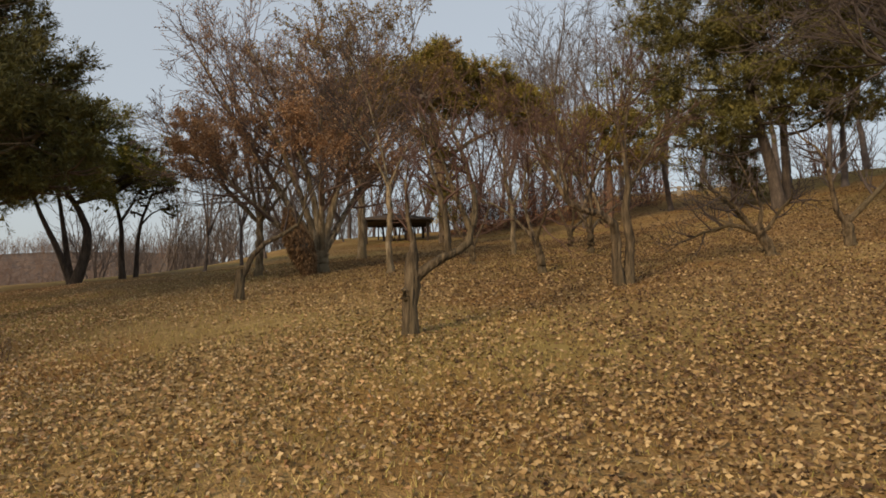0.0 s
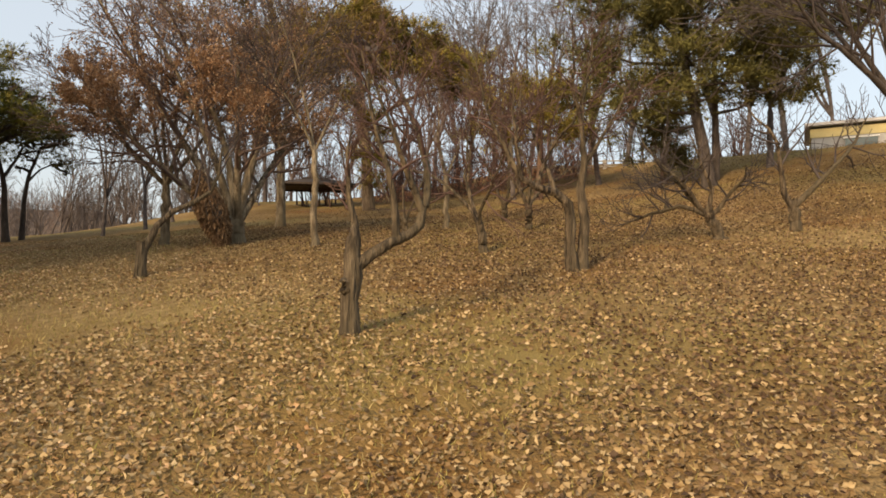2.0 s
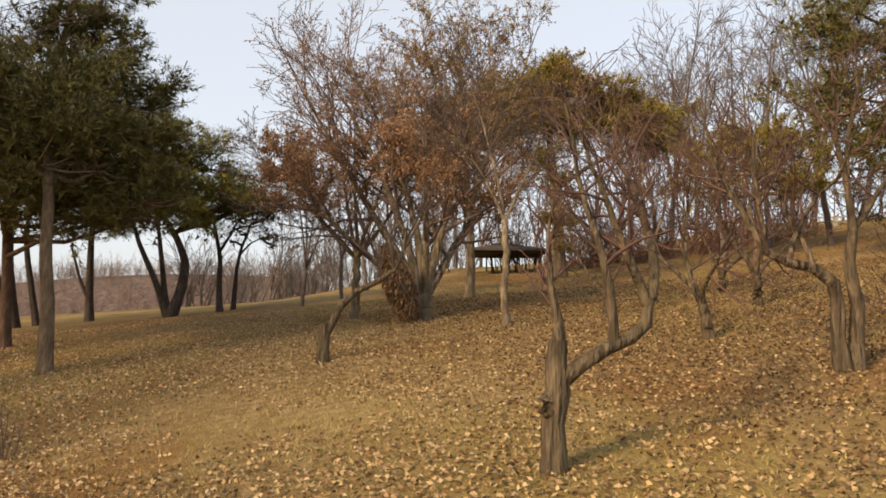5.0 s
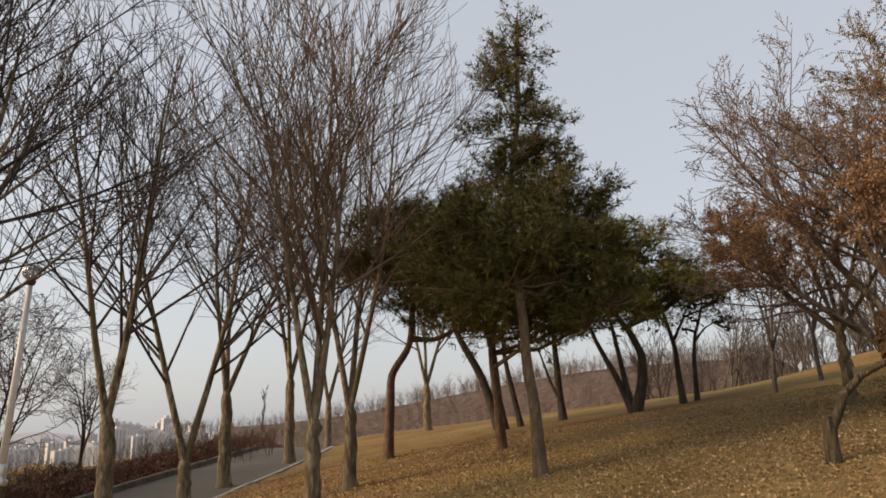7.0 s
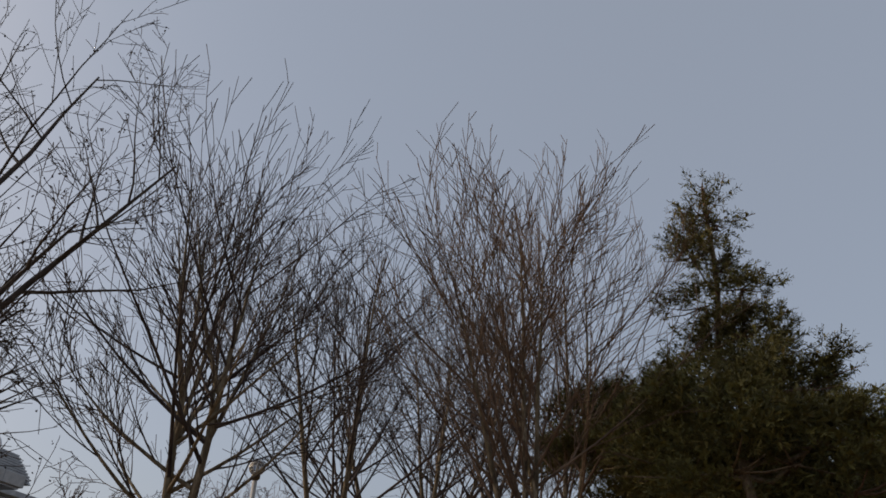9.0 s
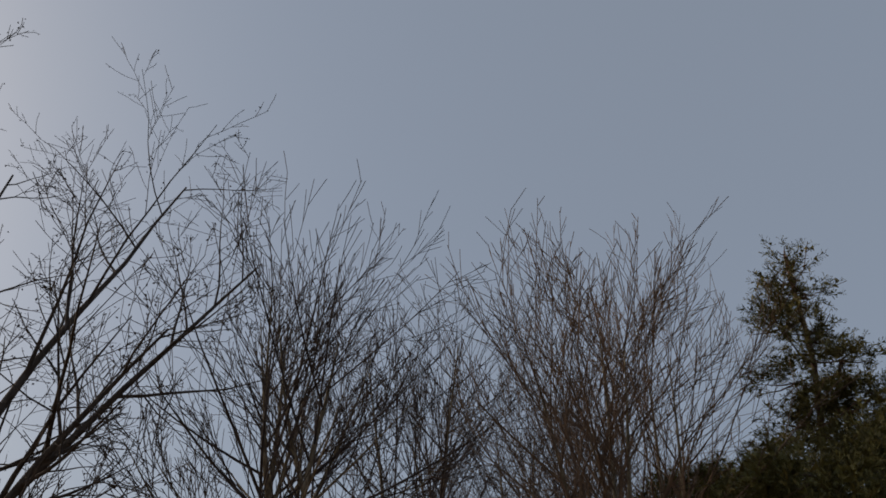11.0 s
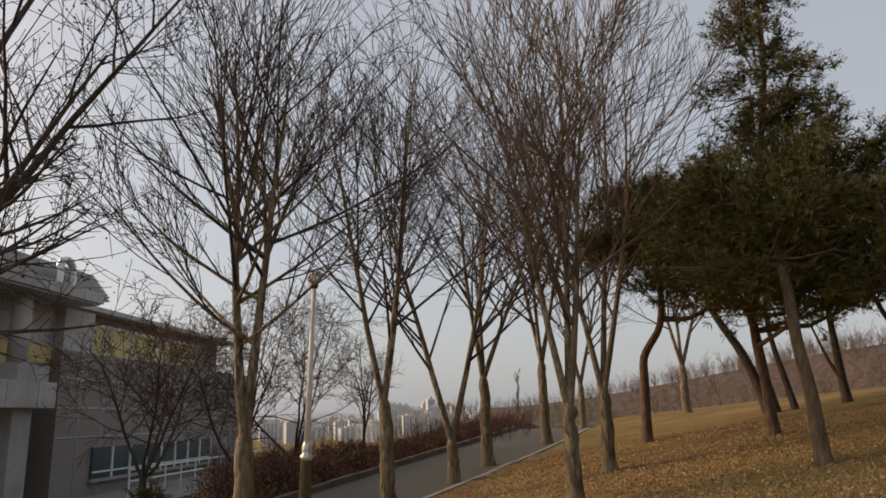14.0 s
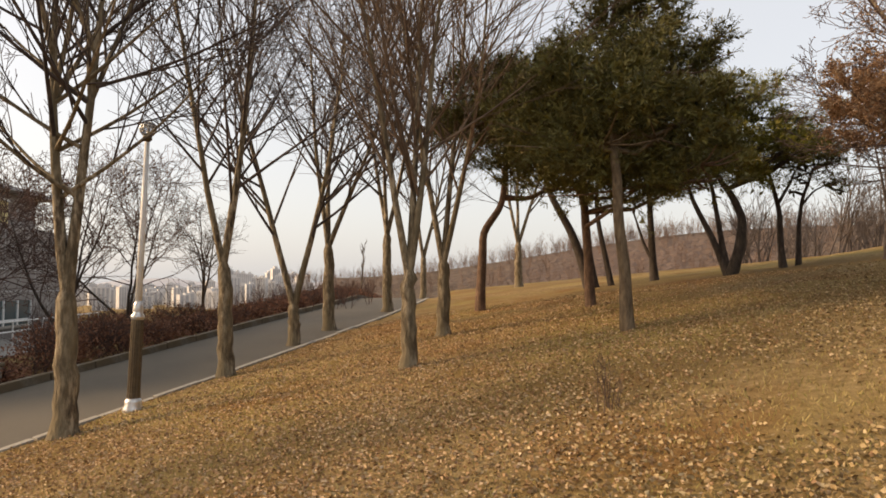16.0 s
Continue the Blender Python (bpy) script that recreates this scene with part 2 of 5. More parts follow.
def box(x0, x1, y0, y1, z0, z1, bevel=0.0, m=None):
    bm = bmesh.new()
    bmesh.ops.create_cube(bm, size=1)
    bmesh.ops.scale(bm, vec=(x1 - x0, y1 - y0, z1 - z0), verts=bm.verts)
    bmesh.ops.translate(bm, vec=((x0 + x1) / 2, (y0 + y1) / 2, (z0 + z1) / 2), verts=bm.verts)
    if bevel:
        bmesh.ops.bevel(bm, geom=list(bm.edges), offset=bevel, segments=2, affect="EDGES", profile=0.5)
    if m is not None:
        bmesh.ops.transform(bm, matrix=m, verts=bm.verts)
    return bm


def lathe(profile, sides=20):
    """A turned shape from (radius, height) pairs."""
    bm = bmesh.new()
    rings = []
    for r, z in profile:
        rings.append([bm.verts.new((r * math.cos(2 * math.pi * i / sides), r * math.sin(2 * math.pi * i / sides), z)) for i in range(sides)])
    for a, b in zip(rings, rings[1:]):
        for i in range(sides):
            bm.faces.new((a[i], a[(i + 1) % sides], b[(i + 1) % sides], b[i]))
    bm.faces.new(list(reversed(rings[0])))
    bm.faces.new(rings[-1])
    return bm


def tubes(lines, sides):
    """Tapered tubes along polylines [(points, radii)]: vertices and quads, in bulk."""
    groups = {}
    for pts, rad in lines:
        groups.setdefault(len(pts), []).append((pts, rad))
    allv, allf, base = [], [], 0
    ang = np.arange(sides) * 2 * np.pi / sides
    for n, g in groups.items():
        p = np.array([[tuple(q) for q in a] for a, _ in g], dtype=np.float64)
        r = np.array([b for _, b in g], dtype=np.float64)
        t = np.empty_like(p)
        t[:, 1:-1] = p[:, 2:] - p[:, :-2]
        t[:, 0], t[:, -1] = p[:, 1] - p[:, 0], p[:, -1] - p[:, -2]
        t /= np.linalg.norm(t, axis=2, keepdims=True) + 1e-9
        ref = np.where(np.abs(t[..., 2:3]) > 0.9, np.array([1.0, 0.0, 0.0]), np.array([0.0, 0.0, 1.0]))
        ref = np.broadcast_to(ref[:, :1], t.shape)
        u = np.cross(t, ref)
        u /= np.linalg.norm(u, axis=2, keepdims=True) + 1e-9
        v = np.cross(t, u)
        ring = p[:, :, None, :] + r[:, :, None, None] * (np.cos(ang)[None, None, :, None] * u[:, :, None, :] + np.sin(ang)[None, None, :, None] * v[:, :, None, :])
        m = len(g)
        allv.append(ring.reshape(-1, 3))
        i = np.arange(m)[:, None, None] * (n * sides) + np.arange(n - 1)[None, :, None] * sides
        j = np.arange(sides)[None, None, :]
        k = (j + 1) % sides
        f = np.stack([i + j, i + k, i + sides + k, i + sides + j], axis=-1).reshape(-1, 4) + base
        allf.append(f)
        base += m * n * sides
    return np.concatenate(allv), np.concatenate(allf)


def tube_mesh(name, groups, mat, smooth=True):
    """One mesh from several (lines, sides) groups."""
    vs, fs, base = [], [], 0
    for lines, sides in groups:
        if not lines:
            continue
        v, f = tubes(lines, sides)
        vs.append(v)
        fs.append(f + base)
        base += len(v)
    return raw_mesh(name, np.concatenate(vs), np.concatenate(fs), mat, smooth)


def sstep(a, b, v):
    u = min(1.0, max(0.0, (v - a) / (b - a)))
    return u * u * (3 - 2 * u)


# ---------- the ground ----------
ROAD_W = 3.75


def road_x(y):
    """The road's edge on the hill side."""
    v = min(34.0, max(-14.0, y))
    return -9.9 - 0.055 * v - 0.0135 * v * abs(v)


def hill(x, y):
    z = 0.112 * x + 0.165 * y - 0.037 - 0.00127 * x * y - 0.00215 * y * y
    z += 0.09 * math.exp(-((x - 0.9) ** 2 + (y - 3.4) ** 2) / 4.5) + 0.06 * math.exp(-((x - 0.5) ** 2 + (y - 8.5) ** 2) / 12.5)
    return z + 0.0112 * max(0.0, x - 6) ** 2 + 0.004 * max(0.0, y - 14) ** 2 * sstep(-5, 4, x)


def ground(x, y):
    yc, xc = max(-14.0, min(30.0, y)), max(-60.0, min(17.0, x))
    xr = road_x(yc)
    d = xc - xr
    zr = hill(xr, min(yc, 22.0))
    z = hill(max(xc, xr), yc)
    if d < 1.2:
        z = zr + (z - zr) * sstep(0, 1.2, d)
        z += (-0.8 - z) * sstep(ROAD_W + 2.4, ROAD_W + 7.0, -d)
    far = max(y - 34, x - 26, -x - 70, -y - 40, 0.0)
    return z - 9.0 * sstep(0, 60, far) - 40.0 * sstep(60, 800, far)


def on(x, y, sink=0.03):
    return (x, y, ground(x, y) - sink)




def axis_steps(lo, hi, step, out):
    c = list(np.arange(lo, hi + 0.001, step))
    up, s = hi, step
    while up < out:
        s *= 1.35
        up += s
        c.append(up)
    dn, s = lo, step
    while dn > -out:
        s *= 1.35
        dn -= s
        c.insert(0, dn)
    return c


def turf_patches():
    """Green and reddish patches, metres across, in the turf."""
    n, l = M_GROUND.node_tree.nodes, M_GROUND.node_tree.links
    b = n["Principled BSDF"]
    link = b.inputs["Base Color"].links[0]
    src = link.from_socket
    tc = n.new("ShaderNodeTexCoord")
    for scale, lo, hi, col, amount in ((0.28, 0.47, 0.63, (0.27, 0.21, 0.072), 0.6), (0.55, 0.52, 0.68, (0.19, 0.092, 0.034), 0.75)):
        t = n.new("ShaderNodeTexNoise")
        t.inputs["Scale"].default_value = scale
        t.inputs["Detail"].default_value = 5
        l.new(tc.outputs["Object"], t.inputs["Vector"])
        r = ramp(n, [(lo, (0, 0, 0)), (hi, (amount, amount, amount))])
        l.new(t.outputs["Fac"], r.inputs["Fac"])
        m = n.new("ShaderNodeMix")
        m.data_type = "RGBA"
        l.new(r.outputs["Color"], m.inputs["Factor"])
        l.new(src, m.inputs["A"])
        m.inputs["B"].default_value = (*col, 1)
        src = m.outputs["Result"]
    l.new(src, b.inputs["Base Color"])


turf_patches()


def build_ground():
    xs, ys = axis_steps(-20, 16, 0.25, 4000), axis_steps(-6, 28, 0.25, 4000)
    rng = np.random.default_rng(3)
    v = []
    for y in ys:
        xr = road_x(y)
        for x in xs:
            z = ground(x, y)
            near = abs(x) < 30 and abs(y) < 40
            if near:
                z += 0.035 * noise.noise(Vector((x * 0.9, y * 0.9, 0))) + 0.012 * noise.noise(Vector((x * 3, y * 3, 5)))
            if -30 < y < 60:
                z -= 0.10 * sstep(-0.05, -0.35, x - xr) * sstep(-ROAD_W - 0.1, -ROAD_W + 0.2, x - xr)
            v.append((x, y, z))
    nx = len(xs)
    i = (np.arange(len(ys) - 1)[:, None] * nx + np.arange(nx - 1)[None, :]).ravel()
    f = np.stack([i, i + 1, i + nx + 1, i + nx], axis=1)
    ob = new("ground", raw_mesh("ground", v, f, M_GROUND, True))
    tagged(ob, "sloping lawn of dry straw-coloured winter turf", "ground", kind="structure")


build_ground()


def build_road():
    ys = np.arange(-14, 33.5, 0.5)
    v, cols = [], 7
    for y in ys:
        x0 = road_x(y)
        z = hill(x0, min(max(-14.0, min(30.0, y)), 22.0)) + 0.0
        for c in range(cols):
            a = c / (cols - 1)
            v.append((x0 - ROAD_W * a, y, z + 0.03 * (1 - (2 * a - 1) ** 2) - 0.01))
    i = (np.arange(len(ys) - 1)[:, None] * cols + np.arange(cols - 1)[None, :]).ravel()
    f = np.stack([i, i + cols, i + cols + 1, i + 1], axis=1)
    tagged(new("road", raw_mesh("road", v, f, M_ASPHALT, True)), "narrow grey asphalt park road climbing the hill", "road", kind="structure")


build_road()


# ---------- growing trees ----------
def grow(out, p, d, length, r, lvl, S, rnd):
    """One shoot and, from it, its side shoots; lines are collected level by level."""
    n = S["segs"][lvl]
    step, w, up, rmin = length / n, S["wander"][lvl], S["up"][lvl], S["rmin"]
    pts, rad, ways = [p], [r], [d]
    for i in range(n):
        d = (d + Vector((rnd.gauss(0, w), rnd.gauss(0, w), rnd.gauss(0, w) + up))).normalized()
        p = p + d * step
        pts.append(p)
        rad.append(max(rmin, r * (1 - 0.82 * (i + 1) / n)))
        ways.append(d)
    out[lvl].append((pts, rad))
    if lvl + 1 >= len(S["segs"]):
        return
    k, s0 = S["kids"][lvl], S["start"][lvl]
    for j in range(k):
        a = s0 + (1 - s0) * (j + rnd.random()) / k
        i = min(n - 1, int(a * n))
        q = pts[i].lerp(pts[i + 1], a * n - i)
        dd = ways[i + 1]
        o = dd.orthogonal().normalized()
        th = rnd.uniform(0, 2 * math.pi)
        side = o * math.cos(th) + dd.cross(o) * math.sin(th)
        ang = radians(S["spread"][lvl] * rnd.uniform(0.65, 1.3))
        nd = dd * math.cos(ang) + side * math.sin(ang)
        grow(out, q, nd, length * S["ratio"][lvl] * (1.15 - 0.55 * a) * rnd.uniform(0.7, 1.25), max(rmin, rad[i] * S["thin"]), lvl + 1, S, rnd)


def aim(az, tilt):
    """A direction that leans tilt degrees from upright towards the compass angle az (0 is +x)."""
    a, t = radians(az), radians(tilt)
    return Vector((math.cos(a) * math.sin(t), math.sin(a) * math.sin(t), math.cos(t)))


BROOM = dict(segs=(9, 6, 4, 2), wander=(0.025, 0.022, 0.025, 0.03), up=(0.03, 0.05, 0.04, 0.03), rmin=0.0058,
             kids=(18, 6, 3), start=(0.2, 0.15, 0.12), spread=(40, 24, 27), ratio=(0.56, 0.58, 0.50), thin=0.53)
WIDE = dict(BROOM, kids=(13, 6, 3), spread=(56, 26, 26), ratio=(0.66, 0.52, 0.48), start=(0.36, 0.15, 0.1))
WHORL = dict(BROOM, kids=(8, 5, 3), up=(0.05, 0.07, 0.05, 0.03), spread=(32, 26, 26), ratio=(0.56, 0.5, 0.5), start=(0.15, 0.1, 0.1))
WILD = dict(segs=(8, 6, 4, 3), wander=(0.09, 0.12, 0.14, 0.15), up=(0.03, 0.04, 0.03, 0.02), rmin=0.005,
            kids=(10, 7, 4), start=(0.25, 0.2, 0.15), spread=(45, 45, 45), ratio=(0.55, 0.5, 0.5), thin=0.55)
OAK = dict(WILD, kids=(12, 7, 4), wander=(0.07, 0.10, 0.12, 0.13), spread=(42, 42, 42), ratio=(0.45, 0.48, 0.5))
BUSHY = dict(WILD, kids=(11, 7, 4), rmin=0.007, spread=(48, 45, 45))
POPLAR = dict(BROOM, kids=(16, 4, 2), spread=(24, 20, 20), ratio=(0.22, 0.4, 0.5), rmin=0.012)
TALL = dict(WILD, kids=(12, 7, 4), wander=(0.045, 0.07, 0.09, 0.11), ratio=(0.42, 0.46, 0.5), start=(0.12, 0.15, 0.15))
PRUNED = dict(segs=(7, 5, 4), wander=(0.22, 0.16, 0.16), up=(0.05, 0.14, 0.08), rmin=0.004,
              kids=(9, 6), start=(0.25, 0.1), spread=(62, 45), ratio=(0.55, 0.5), thin=0.55)
FARTREE = dict(segs=(6, 3, 2, 1), wander=(0.07, 0.10, 0.12, 0.12), up=(0.03, 0.06, 0.05, 0.02), rmin=0.010,
               kids=(8, 5, 3), start=(0.3, 0.15, 0.1), spread=(40, 40, 40), ratio=(0.5, 0.48, 0.5), thin=0.5)


def trunk_line(rnd, fork, r, lean=(0.0, 0.0), n=12, wob=0.013):
    pts, rad = [], []
    for i in range(n + 1):
        a = i / n
        pts.append(Vector((lean[0] * a + rnd.gauss(0, wob) * (0 < i < n), lean[1] * a + rnd.gauss(0, wob) * (0 < i < n), fork * a)))
        rad.append(r * (1.0 - 0.22 * a + 0.4 * max(0, 1 - a * 6) ** 2) * rnd.uniform(0.97, 1.04) * (1 - 0.4 * (i == n)))
    return pts, rad


def leafless_tree(name, xy, label, S, seed, fork, r, stems, lean=(0, 0), bark=None, twig=None, group="", sink=0.06, leaves=None, category="tree", extra=(), limbs=None):
    """A trunk that forks into stems [(az, tilt, length)], and a crown of shoots."""
    rnd = random.Random(seed)
    tr = thing(name, on(xy[0], xy[1], sink), label, category, group)
    out = [[] for _ in S["segs"]]
    tp, trd = trunk_line(rnd, fork, r, lean)
    for az, tilt, length in stems:
        k = (0.68 if len(stems) == 2 else 0.56) if len(stems) > 1 else 0.8
        grow(out, tp[-1] - Vector((0, 0, 0.12)), aim(az, tilt), length, trd[-2] * k, 0, S, rnd)
    mains = list(out[0])
    for k, (z, az, tilt, length, lr) in enumerate(extra):
        spot = min(mains[k % len(mains)][0], key=lambda q, h=z: abs(q.z - h))
        grow(out, spot, aim(az, tilt), length, lr, 0, limbs or S, rnd)
    part("trunk", tube_mesh("trunk", [([(tp, trd)], 11), (out[0], 8)], bark or M_BARK), tr)
    part("crown", tube_mesh("crown", [(out[1], 5)] + [(o, 3) for o in out[2:]], twig or M_TWIG), tr)
    if leaves:
        part("foliage", leaf_mesh("foliage", out[leaves[0]:], leaves[1], leaves[2], leaves[3], rnd, leaves[4] if len(leaves) > 4 else None), tr, leaves[5] if len(leaves) > 5 else "")
    return tr


def blades(centres, ways, length, width, lift=0.25):
    """Small folded leaves: centre, direction, size. Vertices and triangles."""
    n = len(centres)
    ways = ways / (np.linalg.norm(ways, axis=1, keepdims=True) + 1e-9)
    rng = np.random.default_rng(n)
    other = rng.normal(size=(n, 3))
    side = np.cross(ways, other)
    side /= np.linalg.norm(side, axis=1, keepdims=True) + 1e-9
    up = np.cross(side, ways)
    L, W = np.asarray(length).reshape(-1, 1), np.asarray(width).reshape(-1, 1)
    a, b = centres - ways * L / 2, centres + ways * L / 2
    c, d = centres + side * W / 2 + up * W * lift, centres - side * W / 2 + up * W * lift
    v = np.stack([a, c, b, d], axis=1).reshape(-1, 3)
    i = np.arange(n)[:, None] * 4
    f = np.concatenate([i + np.array([[0, 1, 2]]), i + np.array([[0, 2, 3]])])
    return v, f


def leaf_mesh(name, levels, count, size, mat, rnd, zone=None):
    """Leaves that hang on the shoots of the given levels, inside a zone if one is given."""
    lines = [l for lv in levels for l in lv]
    rng = np.random.default_rng(rnd.randrange(10 ** 6))
    pos = []
    tries = 0
    while len(pos) < count and tries < count * 45:
        tries += 1
        pts, _ = lines[rnd.randrange(len(lines))]
        i = rnd.randrange(len(pts) - 1)
        q = pts[i].lerp(pts[i + 1], rnd.random())
        if zone is None or zone(q, rnd):
            pos.append(tuple(q))
    c = np.array(pos) + rng.normal(0, 0.03, (len(pos), 3))
    w = rng.normal(0, 1, (len(pos), 3))
    w[:, 2] -= 0.5
    s = rng.uniform(0.7, 1.3, len(pos)) * size
    v, f = blades(c, w, s, s * 0.62)
    return raw_mesh(name, v, f, mat)


def tufts(pads, density, length, needles, width, seed, upward=0.5):
    """Bottle-brush shoots, gathered in clumps, that fill flat cushions (x, y, z, rx, ry, rz)."""
    rng = np.random.default_rng(seed)
    per = needles * 3
    cs, ws = [], []
    for x, y, z, rx, ry, rz in pads:
        m = max(6, int(density * rx * ry * rz * 4.2 * (1 + 1.6 * (rx < 0.6)) / 3.2))
        k = max(3, m // 16)
        d = rng.normal(size=(k, 3))
        d /= np.linalg.norm(d, axis=1, keepdims=True)
        rr = rng.uniform(0.08, 1.1, (k, 1)) ** (1 / 2.2)
        hub = d * rr * np.array([rx, ry, rz])
        pick = rng.integers(0, k, m)
        off = rng.normal(0, 1, (m, 3)) * np.array([0.15, 0.15, 0.085])
        cs.append(np.array([x, y, z]) + hub[pick] + off)
        way = d[pick] * np.array([0.75, 0.75, 0.3]) + off * 3.0 + np.array([0, 0, upward])
        ws.append(way + rng.normal(0, 0.22, (m, 3)))
    c, w = np.concatenate(cs), np.concatenate(ws)
    w /= np.linalg.norm(w, axis=1, keepdims=True)
    n = len(c)
    sl = length * rng.uniform(1.0, 2.1, (n, 1, 1))
    axis = c[:, None, :] + w[:, None, :] * sl * np.linspace(0, 1, 4)[None, :, None]
    at = np.arange(per) % 4
    nd = w[:, None, :] * 0.75 + rng.normal(0, 0.62, (n, per, 3))
    nd /= np.linalg.norm(nd, axis=2, keepdims=True)
    sd = np.cross(nd, rng.normal(size=(n, per, 3)))
    sd /= np.linalg.norm(sd, axis=2, keepdims=True) + 1e-9
    tip = axis[:, at, :] + nd * length * rng.uniform(0.6, 1.1, (n, per, 1))
    v = np.concatenate([axis, np.stack([tip + sd * width, tip - sd * width], axis=2).reshape(n, per * 2, 3)], axis=1)
    size = 4 + per * 2
    i = np.arange(n)[:, None] * size
    j = 4 + np.arange(per)[None, :] * 2
    f = np.stack([i + at[None, :], i + j, i + j + 1], axis=-1).reshape(-1, 3)
    q = np.arange(3)[None, :]
    stem = np.stack([i + q, i + q + 1, i + 4 + q * 2], axis=-1).reshape(-1, 3)
    return v.reshape(-1, 3), np.concatenate([f, stem])


def pine(xy, label, trunks, pads, seed, bark=None, needle=None, density=420, group="pines on the lawn", length=0.155, needles=8, width=0.006):
    """Trunks are [(points above the base, radius)], pads are needle cushions, all from the tree's base."""
    rnd = random.Random(seed)
    base = on(xy[0], xy[1], 0.05)
    tr = thing("pine_tree", base, label, "tree", group)
    stems = []
    for pts, r in trunks:
        ps = [Vector(p) for p in pts]
        fine, n = [], 5
        for a, b in zip(ps, ps[1:]):
            for i in range(n):
                fine.append(a.lerp(b, i / n) + Vector((rnd.gauss(0, 0.02), rnd.gauss(0, 0.02), 0)) * (i > 0))
        fine.append(ps[-1])
        m = len(fine) - 1
        # round the bends off
        for _ in range(2):
            fine = [fine[0]] + [(fine[i - 1] + fine[i] * 2 + fine[i + 1]) / 4 for i in range(1, m)] + [fine[-1]]
        stems.append((fine, [r * (1 - 0.6 * i / m + 0.18 * max(0, 1 - i / m * 8)) for i in range(m + 1)]))
    part("trunk", tube_mesh("trunk", [([s], 10) for s in stems], bark or M_PINEBARK), tr)
    for x, y, z, rx, ry, rz in pads:
        c = Vector((x, y, z))
        best = min((p for q in stems for p in q[0]), key=lambda p: (p - c).length + 0.6 * max(0, p.z - c.z + 0.2))
        mid = best.lerp(c, 0.5) + Vector((rnd.gauss(0, 0.12), rnd.gauss(0, 0.12), rnd.uniform(-0.25, 0.05)))
        arms = [([best, best.lerp(mid, 0.5), mid, mid.lerp(c, 0.5), c], [0.05, 0.043, 0.036, 0.028, 0.02])]
        for _ in range(9):
            e = c + Vector((rnd.gauss(0, rx * 0.55), rnd.gauss(0, ry * 0.55), rnd.uniform(-0.4, 0.5) * rz))
            arms.append(([c, c.lerp(e, 0.5) + Vector((0, 0, -0.05)), e], [0.02, 0.014, 0.006]))
        part("branch", tube_mesh("branch", [(arms, 5)], bark or M_PINEBARK), tr)
    v, f = tufts(pads, density, length, needles, width * 1.08, seed)
    part("crown", raw_mesh("crown", v, f, needle or M_NEEDLE), tr)
    return tr


# ---------- the row of slender trees beside the road ----------
ROW = "bare slender trees beside the road"
LBL = "leafless grey-barked tree with upright shoots beside the road"
leafless_tree("bare_tree", (-10.08, 4.68), "leafless tree with two parallel stems beside the lamp post", WIDE, 11, 2.08, 0.165,
              [(225, 7, 6.1), (45, 7, 6.2)], group=ROW, limbs=WHORL,
              extra=[(4.6 + 0.11 * k, 47 * k + 20, 14 + 8 * (k % 4), 3.6 - 0.3 * (k % 3), 0.042) for k in range(7)]
              + [(3.2 + 0.22 * k, 225 + 35 * (k % 3) - 30 + 165 * (k % 2), 60, 3.7 - 0.1 * k, 0.034) for k in range(8)])
leafless_tree("bare_tree", (-10.95, 7.86), LBL, BROOM, 12, 2.15, 0.15, [(210, 12, 6.6), (40, 10, 7.0), (120, 15, 6.0)], lean=(-0.12, 0.0), group=ROW)
leafless_tree("bare_tree", (-12.35, 10.62), LBL, BROOM, 13, 1.0, 0.15, [(225, 13, 7.0), (45, 16, 7.0)], group=ROW)
leafless_tree("bare_tree", (-13.3, 12.6), LBL, BROOM, 14, 2.3, 0.16, [(225, 10, 6.2), (40, 22, 5.8), (140, 12, 6)], lean=(-0.1, 0.05), group=ROW)
leafless_tree("bare_tree", (-14.9, 16.6), LBL, BROOM, 15, 2.6, 0.16, [(225, 9, 6.2), (40, 12, 6.4), (300, 14, 5.5)], group=ROW)
leafless_tree("bare_tree", (-6.58, 7.84), "tall leafless tree whose trunk forks low, crown of reddish upright shoots", BROOM, 16, 1.45, 0.125,
              [(222, 11, 5.2), (60, 4, 5.5), (20, 11, 5.2)], twig=M_TWIGTAN, group=ROW)
leafless_tree("bare_tree", (-8.02, 10.54), "leafless tree forking into three stems on the leafy slope", BROOM, 17, 1.5, 0.13,
              [(225, 10, 6.3), (60, 6, 6.7), (30, 13, 6.1)], twig=M_TWIGTAN, group=ROW)
leafless_tree("bare_tree", (-14.6, 24.2), LBL, BROOM, 18, 1.9, 0.17, [(225, 14, 6.4), (40, 17, 6.4), (120, 10, 6)], bark=M_BARK, group=ROW)
leafless_tree("bare_tree", (-19.0, 23.5), LBL, BROOM, 19, 2.0, 0.15, [(225, 12, 6), (40, 12, 6)], group=ROW)

# the tall tree at the sign board, with limbs that reach over the road
leafless_tree("bare_tree", (-10.7, -0.4), "tall dark leafless tree with long ascending limbs and hanging seeds", TALL, 23, 3.2, 0.2,
              [(95, 9, 9.2), (70, 27, 7.4), (58, 38, 5.4), (200, 16, 8.4), (285, 22, 7.6)], lean=(-0.05, 0.25), bark=M_DARKBARK, twig=M_DARKBARK,
              leaves=(2, 3200, 0.042, M_DARKBARK))

